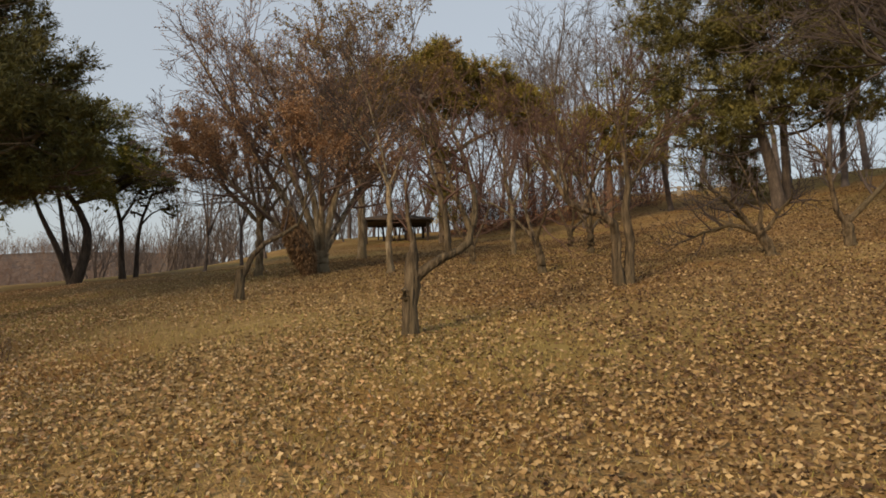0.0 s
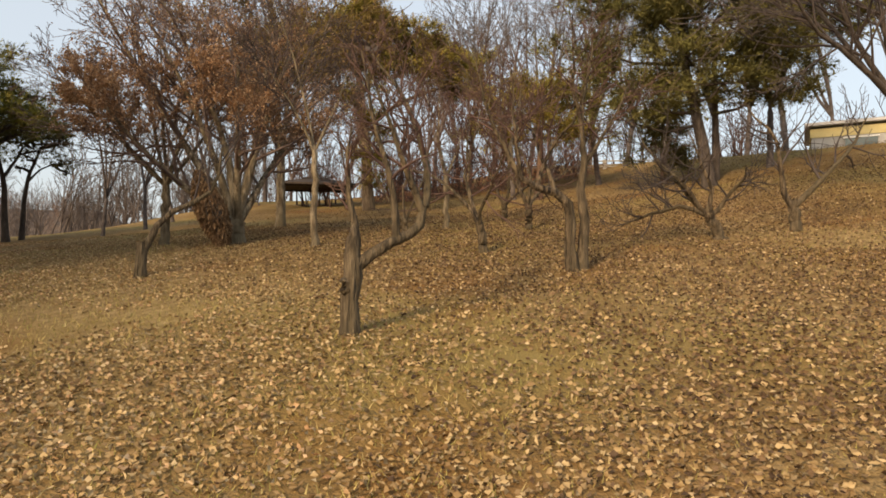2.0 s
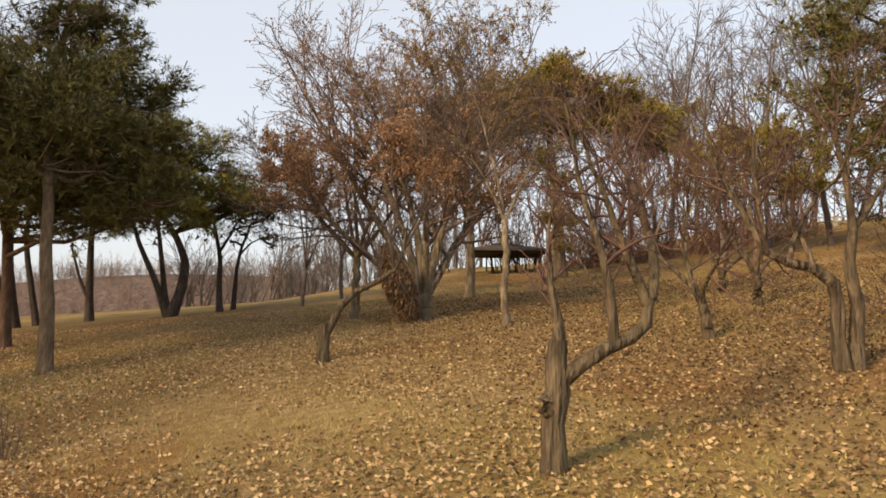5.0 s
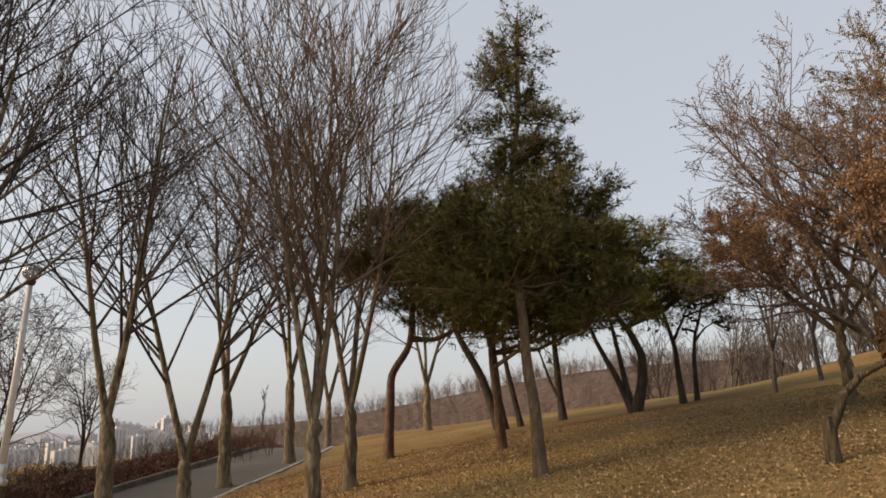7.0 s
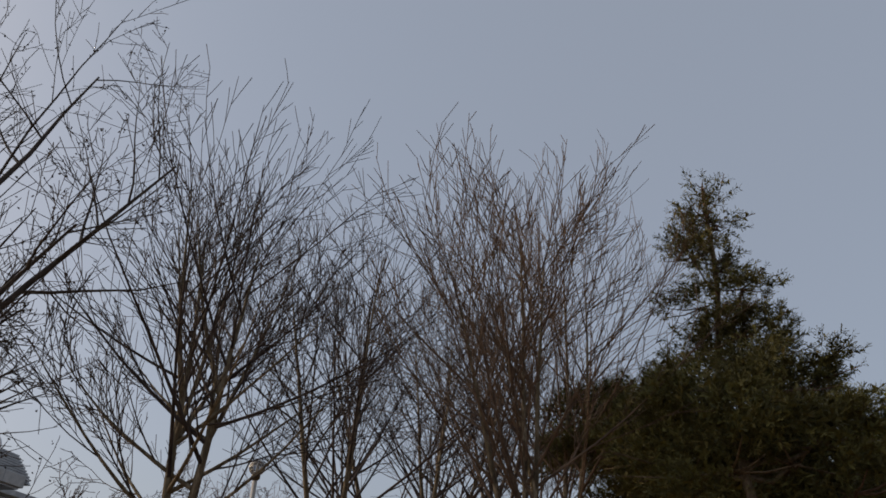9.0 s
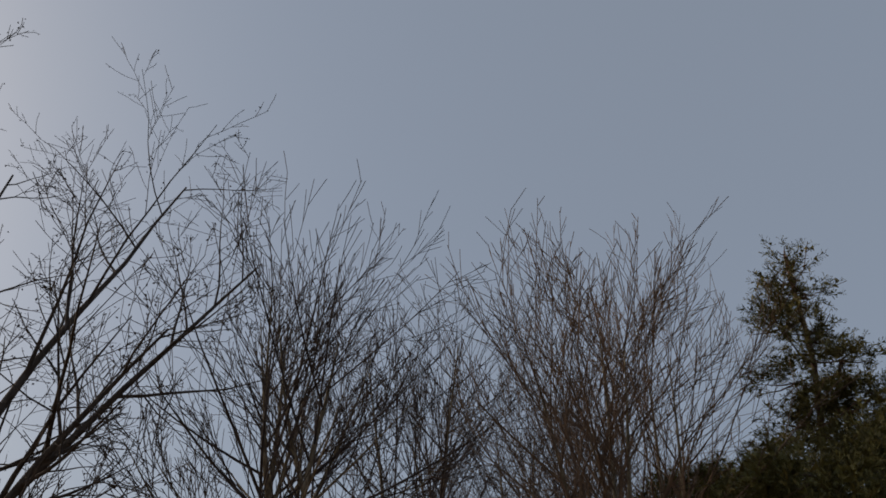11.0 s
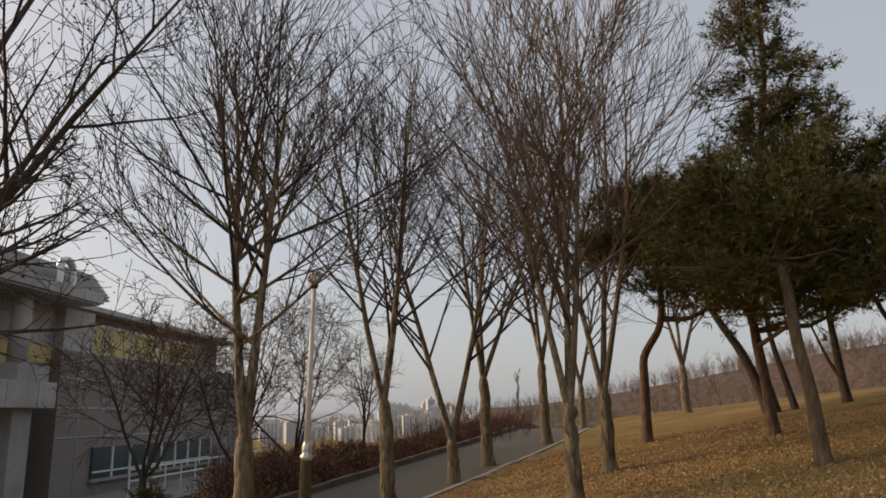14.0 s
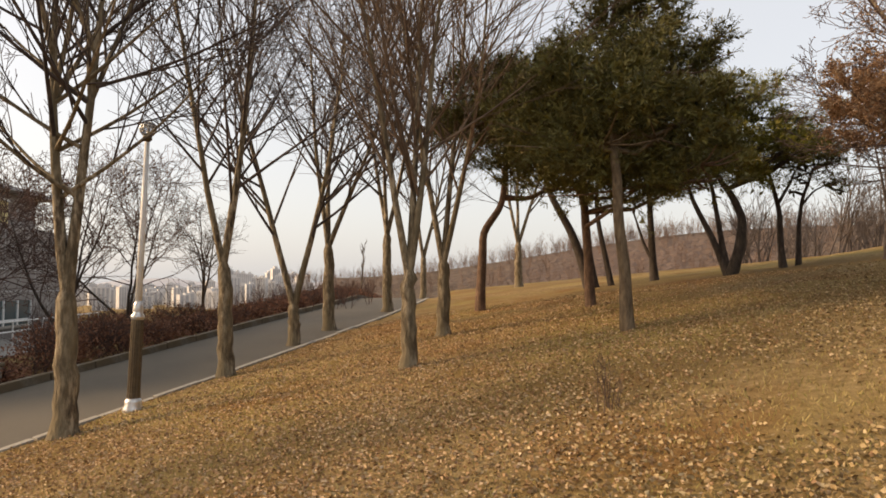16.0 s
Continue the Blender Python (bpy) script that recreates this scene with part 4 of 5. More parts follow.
def twin_tree():
    """Two thick stems from one root; one bends over sideways and carries upright shoots."""
    tr = thing("fruit_tree", on(4.10, 5.62, 0.05), "pruned fruit tree with two thick dark stems, one bending sideways", "tree", ORCH)
    V = Vector
    rnd = random.Random(63)
    left = ([V((-0.05, 0, 0)), V((-0.10, 0, 0.3)), V((-0.09, -0.02, 0.55)), V((-0.13, -0.03, 0.78)), V((-0.3, -0.04, 0.9)), V((-0.52, -0.04, 0.94)), V((-0.72, -0.02, 1.04)), V((-0.82, 0, 1.22))], [0.085, 0.062, 0.058, 0.056, 0.048, 0.042, 0.034, 0.024])
    right = ([V((0.05, 0, 0)), V((0.09, 0.02, 0.3)), V((0.12, 0.02, 0.6)), V((0.07, 0.03, 0.95)), V((0.12, 0.02, 1.25)), V((0.08, 0.0, 1.6))], [0.085, 0.06, 0.056, 0.05, 0.04, 0.024])
    for s in (left, right):
        part("stem", tube_mesh("stem", [([s], 11)], M_FRUITBARK), tr)
    out = [[], [], []]
    for q, az, tilt, ln in ((left[0][4], 150, 12, 1.5), (left[0][5], 60, 10, 1.5), (left[0][7], 170, 24, 1.3), (left[0][6], 250, 25, 1.2), (left[0][7], 60, 10, 1.4), (right[0][5], 20, 12, 1.3), (right[0][5], 200, 18, 1.3), (right[0][4], 340, 38, 1.3), (right[0][3], 30, 48, 1.2)):
        grow(out, q, aim(az, tilt), ln, 0.026, 0, PRUNED, rnd)
    for s in out[0]:
        part("limb", tube_mesh("limb", [([s], 6)], M_FRUITBARK), tr)
    part("crown", tube_mesh("crown", [(out[1], 4), (out[2], 3)], M_TWIGRED), tr)


twin_tree()
leafless_tree("fruit_tree", (3.90, 7.60), OL, PRUNED, 64, 0.5, 0.07, [(165, 28, 1.9), (60, 30, 1.9), (290, 30, 1.6), (120, 14, 2.2)], lean=(-0.06, 0), bark=M_FRUITBARK, twig=M_TWIGRED, group=ORCH)
leafless_tree("fruit_tree", (7.06, 6.49), "pruned fruit tree with limbs spreading almost level", PRUNED, 65, 0.5, 0.085, [(165, 72, 1.5), (185, 58, 1.6), (60, 12, 1.3), (100, 24, 1.1), (330, 50, 1.1)], lean=(-0.22, 0.05), bark=M_FRUITBARK, twig=M_TWIG, group=ORCH)
leafless_tree("fruit_tree", (8.16, 6.19), OL, PRUNED, 66, 0.5, 0.085, [(160, 34, 1.7), (340, 26, 1.9)], lean=(-0.08, 0), bark=M_FRUITBARK, twig=M_TWIG, group=ORCH)
leafless_tree("fruit_tree", (5.9, 9.9), OL, PRUNED, 67, 0.55, 0.08, [(170, 40, 2.0), (30, 40, 2.0), (100, 12, 2.4), (280, 30, 1.8)], bark=M_FRUITBARK, twig=M_TWIGRED, group=ORCH)
leafless_tree("fruit_tree", (3.65, 10.2), OL, PRUNED, 68, 0.45, 0.06, [(175, 35, 2.0), (20, 35, 2.0), (90, 15, 2.2)], bark=M_FRUITBARK, twig=M_TWIGRED, group=ORCH)
leafless_tree("fruit_tree", (9.35, 10.3), "low pruned fruit tree on the upper lawn", PRUNED, 69, 0.3, 0.05, [(170, 45, 1.0), (30, 45, 1.1)], bark=M_FRUITBARK, twig=M_TWIG, group=ORCH)
leafless_tree("fruit_tree", (6.6, 12.2), OL, PRUNED, 70, 0.5, 0.075, [(170, 30, 2.4), (20, 30, 2.3), (280, 20, 2.4)], bark=M_FRUITBARK, twig=M_TWIGRED, group=ORCH)
leafless_tree("sapling", (2.06, 10.08), "straight young tree with a thin pale trunk", WILD, 71, 1.7, 0.06, [(90, 4, 2.6), (200, 25, 1.8), (0, 25, 1.8)], twig=M_TWIG, group="young trees")
leafless_tree("sapling", (5.0, 11.6), "straight young tree with a thin pale trunk", WILD, 72, 1.2, 0.06, [(90, 8, 2.6), (200, 25, 2.0), (0, 25, 2.0)], twig=M_TWIGRED, group="young trees")
# a tree whose twigs hang into the view above the upper lawn
leafless_tree("bare_tree", (11.1, 6.5), "dark leafless tree with low spreading limbs on the upper lawn", BUSHY, 73, 1.5, 0.13, [(160, 40, 4.4), (110, 30, 4.6), (180, 55, 3.8), (60, 20, 4.4), (200, 30, 4.4)], bark=M_DARKBARK, twig=M_TWIG)


def dry_shrub():
    s = thing("dry_shrub", on(-2.64, 5.74, 0.02), "small clump of dry upright brown stalks in the leaves", "shrub")
    rnd = random.Random(8)
    out = [[], []]
    S = dict(segs=(4, 2), wander=(0.08, 0.2), up=(0.1, 0.05), rmin=0.0025, kids=(9,), start=(0.2,), spread=(40,), ratio=(0.25,), thin=0.6)
    for _ in range(9):
        grow(out, Vector((rnd.gauss(0, 0.05), rnd.gauss(0, 0.05), 0)), aim(rnd.uniform(0, 360), rnd.uniform(2, 14)), rnd.uniform(0.25, 0.5), 0.006, 0, S, rnd)
    part("crown", tube_mesh("crown", [(out[0], 4), (out[1], 3)], M_TWIGTAN), s)


dry_shrub()

# ---------- bare woods behind the brow ----------
def wood_tree(seed, label):
    rnd = random.Random(seed)
    tr = thing("woodland_tree", (0, 0, -50), label, "tree", "bare woods behind the hill")
    out = [[] for _ in range(4)]
    tp, trd = trunk_line(rnd, 2.6, 0.13, (rnd.gauss(0, 0.2), rnd.gauss(0, 0.2)))
    for k in range(4):
        grow(out, tp[-1], aim(rnd.uniform(0, 360), rnd.uniform(6, 24)), rnd.uniform(5, 7.5), 0.085, 0, FARTREE, rnd)
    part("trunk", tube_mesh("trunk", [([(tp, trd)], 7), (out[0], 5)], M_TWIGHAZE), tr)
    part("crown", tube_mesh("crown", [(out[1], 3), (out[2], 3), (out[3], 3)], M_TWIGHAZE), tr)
    return tr


def polar(az, d):
    a = radians(az)
    return -math.sin(a) * d - 0.3, math.cos(a) * d - 0.5


variants = [wood_tree(s, "tall leafless grey tree on the brow of the hill") for s in (81, 82, 83)]
rnd = random.Random(9)
spots = []
for az, d, k in ((4, 19, 0.5), (1, 21, 0.55), (-1, 24, 0.6), (-3, 27, 0.7), (-8, 32, 0.9), (-12, 33, 1.0), (-16, 31, 0.95), (-19, 36, 1.05), (-22, 30, 1.0), (-25, 27, 1.0),
                 (-27, 36, 1.15), (-30, 30, 1.1), (-32, 25, 0.95), (-35, 32, 1.1), (-38, 27, 1.0), (-41, 33, 1.0), (-44, 26, 1.0), (-47, 30, 1.0), (-50, 25, 1.0), (-53, 31, 1.0), (-36, 23, 0.9), (-29, 22, 0.8),
                 (-57, 27, 1.0), (-62, 25, 1.0), (-68, 28, 1.0), (-10, 40, 1.0), (-15, 42, 1.1), (-21, 43, 1.1), (-24, 40, 1.15), (-45, 22, 0.8), (-49, 20, 0.85)):
    x, y = polar(az, d)
    spots.append((x, y, k))
for i, (x, y, k) in enumerate(spots):
    src = variants[i % 3]
    k *= 0.84
    m = Matrix.LocRotScale((x, y, ground(x, y) - 0.1), Euler((0, 0, rnd.uniform(0, 6.28))), (k, k, k * rnd.uniform(0.9, 1.1)))
    if i < 3:
        src.matrix_basis = m
    else:
        c = copy_thing(src, Matrix.Identity(4))
        c.matrix_basis = m


def stamp(name, label, spots, mat, seed, segs=(3, 2), kids=(10,), h=4.0, stems=3):
    """Many small bare trees in one mesh, for woods that nobody could count."""
    rnd = random.Random(seed)
    protos = []
    for _ in range(4):
        S = dict(segs=(3, 2, 1), wander=(0.08, 0.12, 0.14), up=(0.06, 0.07, 0.03), rmin=0.013, kids=(7, 2), start=(0.2, 0.2), spread=(32, 36), ratio=(0.45, 0.5), thin=0.55)
        out = [[], [], []]
        for k in range(stems):
            grow(out, Vector((rnd.gauss(0, 0.25), rnd.gauss(0, 0.25), -0.2)), aim(rnd.uniform(0, 360), rnd.uniform(3, 22)), h * rnd.uniform(0.7, 1.1), 0.05, 0, S, rnd)
        protos.append(_merge([tubes(o, 3) for o in out]))
    vs, fs, base = [], [], 0
    for x, y, z, k in spots:
        v, f = protos[rnd.randrange(4)]
        a = rnd.uniform(0, 6.28)
        c, s = math.cos(a), math.sin(a)
        w = v @ np.array([[c, s, 0], [-s, c, 0], [0, 0, 1]]) * k + np.array([x, y, z])
        vs.append(w)
        fs.append(f + base)
        base += len(v)
    tagged(new(name, raw_mesh(name, np.concatenate(vs), np.concatenate(fs), mat)), label, "woods", kind="stuff")


def _merge(items):
    vs, fs, base = [], [], 0
    for v, f in items:
        vs.append(v)
        fs.append(f + base)
        base += len(v)
    return np.concatenate(vs), np.concatenate(fs)


def far_hill_z(az, d):
    """The wooded rise beyond the road: higher to the north, falling towards the city."""
    return 1.3 + (d * math.tan(radians(1.75 + 3.5 * sstep(46, 12, az)))) * sstep(30, 62, d) - 0.9


def build_far_hill():
    azs = np.arange(-2, 50.1, 1.0)
    ds = [26, 34, 42, 50, 56, 62, 70, 90]
    v = []
    for az in azs:
        for d in ds:
            x, y = polar(az, d)
            edge = sstep(-2, 4, az) * sstep(50, 46, az)
            z = far_hill_z(az, min(d, 64)) - 0.10 * max(0, d - 64)
            v.append((x, y, ground(x, y) - 0.5 + (z - ground(x, y) + 0.5) * sstep(30, 56, d) * edge))
    n = len(ds)
    i = (np.arange(len(azs) - 1)[:, None] * n + np.arange(n - 1)[None, :]).ravel()
    f = np.stack([i, i + n, i + n + 1, i + 1], axis=1)
    tagged(new("wooded_hill", raw_mesh("wooded_hill", v, f, M_FARHILL, True)), "low brown winter hill beyond the lawn", "hill", kind="structure")


build_far_hill()
rnd = random.Random(10)
sp = []
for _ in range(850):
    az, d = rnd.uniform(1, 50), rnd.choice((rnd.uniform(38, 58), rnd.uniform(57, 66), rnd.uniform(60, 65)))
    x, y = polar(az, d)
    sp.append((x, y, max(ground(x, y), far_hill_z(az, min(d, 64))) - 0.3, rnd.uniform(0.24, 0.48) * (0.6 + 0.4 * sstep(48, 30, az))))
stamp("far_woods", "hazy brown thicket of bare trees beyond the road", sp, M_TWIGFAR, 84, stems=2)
sp = []
for _ in range(80):
    az, d = rnd.uniform(-8, 14), rnd.uniform(28, 44)
    x, y = polar(az, d)
    sp.append((x, y, ground(x, y) - 0.2, rnd.uniform(0.5, 0.95)))
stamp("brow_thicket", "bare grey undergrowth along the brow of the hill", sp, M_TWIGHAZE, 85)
sp = []
for _ in range(80):
    az, d = rnd.uniform(-60, -8), rnd.uniform(26, 40)
    x, y = polar(az, d)
    sp.append((x, y, ground(x, y) - 0.2, rnd.uniform(0.5, 0.9)))
stamp("hilltop_thicket", "brown bare undergrowth behind the hilltop", sp, M_TWIGRED, 86)


sp = []
for _ in range(380):
    az, d = rnd.uniform(42, 66), rnd.uniform(24, 40)
    x, y = polar(az, d)
    sp.append((x, y, ground(x, y) - 0.1, rnd.uniform(0.19, 0.27)))
for _ in range(70):
    az, d = rnd.uniform(56, 68), rnd.uniform(33, 44)
    x, y = polar(az, d)
    sp.append((x, y, ground(x, y) - 0.1, rnd.uniform(0.32, 0.46)))
stamp("roadside_thicket", "dark brown scrub beyond the bend of the road", sp, M_TWIGRED, 87, stems=2)


# ---------- lamp post ----------
def lamp_post():
    lp = thing("street_lamp", on(-10.33, 5.78, 0.0), "park lamp post with dark fluted base and pale pole", "lamp")
    lp.rotation_euler = (radians(-1.4), radians(1.4), 0)
    part("base", lathe([(0.15, -0.05), (0.15, 0.05), (0.12, 0.10), (0.13, 0.14), (0.10, 0.20)], 20), M_STEEL, lp, "scuffed silver foot", True)
    bm = bmesh.new()
    n, prof = 32, [(0.105, 0.18), (0.095, 0.3), (0.09, 1.33), (0.085, 1.39)]
    rings = []
    for r, z in prof:
        rings.append([bm.verts.new(((r * (1 - 0.09 * (i % 2))) * math.cos(2 * math.pi * i / n), (r * (1 - 0.09 * (i % 2))) * math.sin(2 * math.pi * i / n), z)) for i in range(n)])
    for a, b in zip(rings, rings[1:]):
        for i in range(n):
            bm.faces.new((a[i], a[(i + 1) % n], b[(i + 1) % n], b[i]))
    bm.faces.new(rings[-1])
    part("shaft", bm, M_DARKMETAL, lp, "dark bronze fluted shaft")
    part("collar", lathe([(0.085, 1.38), (0.10, 1.41), (0.10, 1.45), (0.07, 1.48), (0.08, 1.52), (0.07, 1.61), (0.05, 1.67)], 20), M_STEEL, lp, "turned metal collar", True)
    part("pole", lathe([(0.05, 1.63), (0.044, 2.8), (0.036, 4.15)], 16), M_WHITE, lp, "pale painted steel pole", True)
    part("cap", lathe([(0.036, 4.13), (0.07, 4.17), (0.07, 4.21), (0.03, 4.25)], 14), M_DARKMETAL, lp, "", True)
    g = bmesh.new()
    bmesh.ops.create_uvsphere(g, u_segments=18, v_segments=12, radius=0.115, matrix=Matrix.Translation((0, 0, 4.33)))
    part("globe", g, M_GLOBE, lp, "round lamp globe", True)
    cage = []
    for k in range(6):
        a = k * math.pi / 6
        cage.append(([Vector((0.12 * math.cos(t) * math.cos(a), 0.12 * math.cos(t) * math.sin(a), 4.33 + 0.12 * math.sin(t))) for t in np.linspace(0, 2 * math.pi, 17)], [0.007] * 17))
    for z in (-0.05, 0.0, 0.05):
        r = math.sqrt(0.12 ** 2 - z * z)
        cage.append(([Vector((r * math.cos(t), r * math.sin(t), 4.33 + z)) for t in np.linspace(0, 2 * math.pi, 17)], [0.006] * 17))
    part("cage", tube_mesh("cage", [(cage, 5)], M_STEEL), lp, "pale wire cage")
    arm = ([Vector((-0.04, -0.03, 3.75)), Vector((-0.14, -0.12, 3.83)), Vector((-0.22, -0.19, 3.79))], [0.012, 0.012, 0.01])
    part("arm", tube_mesh("arm", [([arm], 7)], M_STEEL), lp)
    ring = ([Vector((-0.18 + 0.10 * math.cos(t) * 0.76, -0.16 + 0.10 * math.cos(t) * 0.65, 3.68 + 0.12 * math.sin(t))) for t in np.linspace(0, 2 * math.pi, 21)], [0.005] * 21)
    part("ring", tube_mesh("ring", [([ring], 6)], M_WHITE), lp, "pale hoop below the lamp head")


lamp_post()


# ---------- sign board on legs ----------
def sign_board():
    x, y = -7.29, 1.27
    s = thing("sign_board", on(x, y, 0.0), "black round-topped notice board on two metal legs", "sign")
    s.rotation_euler = (0, 0, radians(80))
    bm = bmesh.new()
    w, z0, z1, th = 0.33, 0.62, 1.46, 0.035
    outline = [(-w, z0), (w, z0)] + [(w * math.cos(t), z1 + 0.24 * math.sin(t)) for t in np.linspace(0, math.pi, 15)]
    f = [bm.verts.new((a, -th, b)) for a, b in outline]
    k = [bm.verts.new((a, th, b)) for a, b in outline]
    bm.faces.new(f)
    bm.faces.new(list(reversed(k)))
    for i in range(len(f)):
        j = (i + 1) % len(f)
        bm.faces.new((f[j], f[i], k[i], k[j]))
    part("board", bm, M_BLACK, s)
    for sx in (-1, 1):
        part("leg", box(sx * 0.33 - 0.03, sx * 0.33 + 0.03, -0.03, 0.03, -0.15, 1.41, 0.008), M_DARKMETAL, s)
    part("crossbar", box(-0.31, 0.31, -0.03, 0.03, 0.50, 0.575, 0.008), M_STEEL, s, "pale metal crossbar")


sign_board()


# ---------- shelter on the hilltop ----------
def shelter():
    g = thing("garden_shelter", on(5.3, 25.6, 0.06), "open wooden shelter with a low dark hipped roof", "shelter")
    g.rotation_euler = (0, 0, radians(-8))
    g.scale = (0.84, 0.8, 0.74)
    z = 0.95
    for sx in (-1, 1):
        for sy in (-1, 1):
            part("post", box(sx * 1.45 - 0.06, sx * 1.45 + 0.06, sy * 1.2 - 0.06, sy * 1.2 + 0.06, -1.0, z + 0.05, 0.01), M_WOODDARK, g)
    for sy in (-1, 1):
        part("beam", box(-1.6, 1.6, sy * 1.2 - 0.05, sy * 1.2 + 0.05, z + 0.05, z + 0.17, 0.008), M_WOODDARK, g)
    bm = bmesh.new()
    lo = [bm.verts.new((a * 1.75, b * 1.55, z + 0.12)) for a, b in ((-1, -1), (1, -1), (1, 1), (-1, 1))]
    mid = [bm.verts.new((a * 1.70, b * 1.5, z + 0.22)) for a, b in ((-1, -1), (1, -1), (1, 1), (-1, 1))]
    t0, t1 = bm.verts.new((-0.55, 0, z + 0.62)), bm.verts.new((0.55, 0, z + 0.62))
    for i in range(4):
        j = (i + 1) % 4
        bm.faces.new((lo[i], lo[j], mid[j], mid[i]))
    bm.faces.new((mid[0], mid[1], t1, t0))
    bm.faces.new((mid[1], mid[2], t1))
    bm.faces.new((mid[2], mid[3], t0, t1))
    bm.faces.new((mid[3], mid[0], t0))
    bm.faces.new(list(reversed(lo)))
    part("roof", bm, M_WOODDARK, g, "dark shingled hipped roof")
    part("ridge_cap", box(-0.6, 0.6, -0.06, 0.06, z + 0.59, z + 0.67, 0.015), M_WOODDARK, g)


shelter()


# ---------- the small house behind the shoulder of the hill ----------
def small_house():
    x, y = 22.6, 14.4
    h = thing("small_house", (x, y, 4.25), "small white and yellow building behind the brow", "house")
    h.rotation_euler = (0, 0, radians(-50))
    part("wall", box(-2.6, 5.6, -1.8, 1.8, -1.0, 1.3), M_CONCRETE, h, "grey-white plastered wall")
    part("band", box(-2.63, 5.63, -1.83, 1.83, 1.3, 1.6), M_YELLOW, h, "yellow band under the roof")
    part("roof", box(-2.8, 5.8, -2.0, 2.0, 1.65, 1.78, 0.03), M_ROOFMETAL, h)
    for wx in (-1.2, 1.6, 3.6):
        w = part("window", box(wx - 0.45, wx + 0.45, -1.86, -1.78, 0.85, 1.2), M_GLASS, h)
        part("frame", box(wx - 0.5, wx + 0.5, -1.88, -1.80, 1.2, 1.25), M_WHITE, w)


small_house()


def low_fence():
    f = thing("low_fence", on(15.6, 22.0), "low pale rail along the brow of the hill", "fence")
    f.rotation_euler = (0, 0, radians(-28))
    for i in range(6):
        part("post", box(-2.5 + i - 0.05, -2.4 + i, -0.05, 0.05, -0.6, 0.5, 0.01), M_KERB, f)
    for z in (0.2, 0.42):
        part("rail", box(-2.6, 2.7, -0.02, 0.02, z, z + 0.05, 0.01), M_KERB, f)


low_fence()

# ---------- the building beyond the road ----------
BU, BN = Vector((-0.70, 0.714, 0)), Vector((0.714, 0.70, 0))


def building():
    z0 = -0.35
    b = thing("public_building", (-24.1, 3.4, z0), "two-storey grey stone building with a canopy roof and yellow walls", "building")
    b.matrix_basis = Matrix.Translation((-24.1, 3.4, z0)) @ Matrix(((BU.x, BN.x, 0, 0), (BU.y, BN.y, 0, 0), (0, 0, 1, 0), (0, 0, 0, 1)))
    # local x runs along the front, local y towards the road
    part("wall", box(4.35, 22, -9, -1.2, -2.2, 4.87), M_PINKWALL, b, "pinkish stone wall")
    part("wall", box(-4.5, 4.346, -9, -2.4, -1.5, 3.65), M_CONCRETE, b, "grey recessed lower wall")
    part("wall", box(-4.5, 4.346, -9, -1.6, 3.654, 5.0), M_YELLOW, b, "cream yellow upper wall")
    part("wall", box(-4.5, 4.346, -8.9, -1.56, 5.004, 6.4), M_CONCRETE, b, "grey wall under the canopy")
    part("pier", box(4.35, 6.15, -8.9, -1.2, 4.874, 6.4), M_CONCRETE, b, "grey stone corner pier")
    part("wall", box(6.154, 21.6, -8.9, -3.0, 4.874, 6.8), M_PINKWALL, b, "pinkish upper wall set back")
    # canopy roof
    part("roof", box(-5, 4.5, -9.4, 0.15, 6.46, 6.84, 0.02), M_CONCRETE, b, "grey canopy slab")
    part("roof", box(4.504, 22.5, -9.4, -2.2, 6.8, 7.02, 0.02), M_ROOFMETAL, b, "grey eaves")
    part("soffit", box(-4.9, 4.4, -2.35, 0.05, 6.40, 6.456), M_ROOFMETAL, b)
    for k in range(6):
        part("fascia_joint", box(-4.2 + 1.5 * k, -4.17 + 1.5 * k, 0.15, 0.16, 6.48, 6.82), M_ROOFMETAL, b)
    bm = bmesh.new()
    pr = [(-2.4, 6.86), (-0.3, 6.86), (-1.1, 7.85), (-2.4, 7.85)]
    a = [bm.verts.new((0.2, y, z)) for y, z in pr]
    c = [bm.verts.new((5.6, y, z * 0.985)) for y, z in pr]
    bm.faces.new(a)
    bm.faces.new(list(reversed(c)))
    for i in range(4):
        bm.faces.new((a[(i + 1) % 4], a[i], c[i], c[(i + 1) % 4]))
    part("roof_louvre", bm, M_ROOFMETAL, b, "sloping grey louvred roof housing")
    for i in range(9):
        t = i / 9
        part("louvre_slat", box(0.3, 5.5, -0.34 - 0.76 * t - 0.04, -0.28 - 0.76 * t, 6.88 + 0.95 * t, 6.94 + 0.95 * t), M_ROOFMETAL, b)
    pipe = ([Vector((2.25, -0.12, 6.8)), Vector((2.25, -0.12, 7.35))] + [Vector((2.25 + 0.34 - 0.34 * math.cos(t), -0.12, 7.4 + 0.32 * math.sin(t))) for t in np.linspace(0.15, math.pi - 0.1, 9)] + [Vector((2.93, -0.12, 6.8))], [0.13] * 12)
    part("vent_pipe", tube_mesh("vent_pipe", [([pipe], 12)], M_STEEL), b, "bent steel vent pipe")
    # columns and balcony
    for x in (-3.2, 1.5):
        col = part("column", lathe([(0.3, 4.1), (0.3, 6.396)], 24), M_CONCRETE, b, "round grey column", True)
        col.location = (x, -0.75, 0)
        part("column_base", box(x - 0.75, x + 0.68, -1.35, -0.1, 3.574, 4.12, 0.02), M_CONCRETE, b)
        part("pillar", box(x - 0.45, x + 0.42, -1.2, -0.35, -1.2, 2.746, 0.01), M_CONCRETE, b)
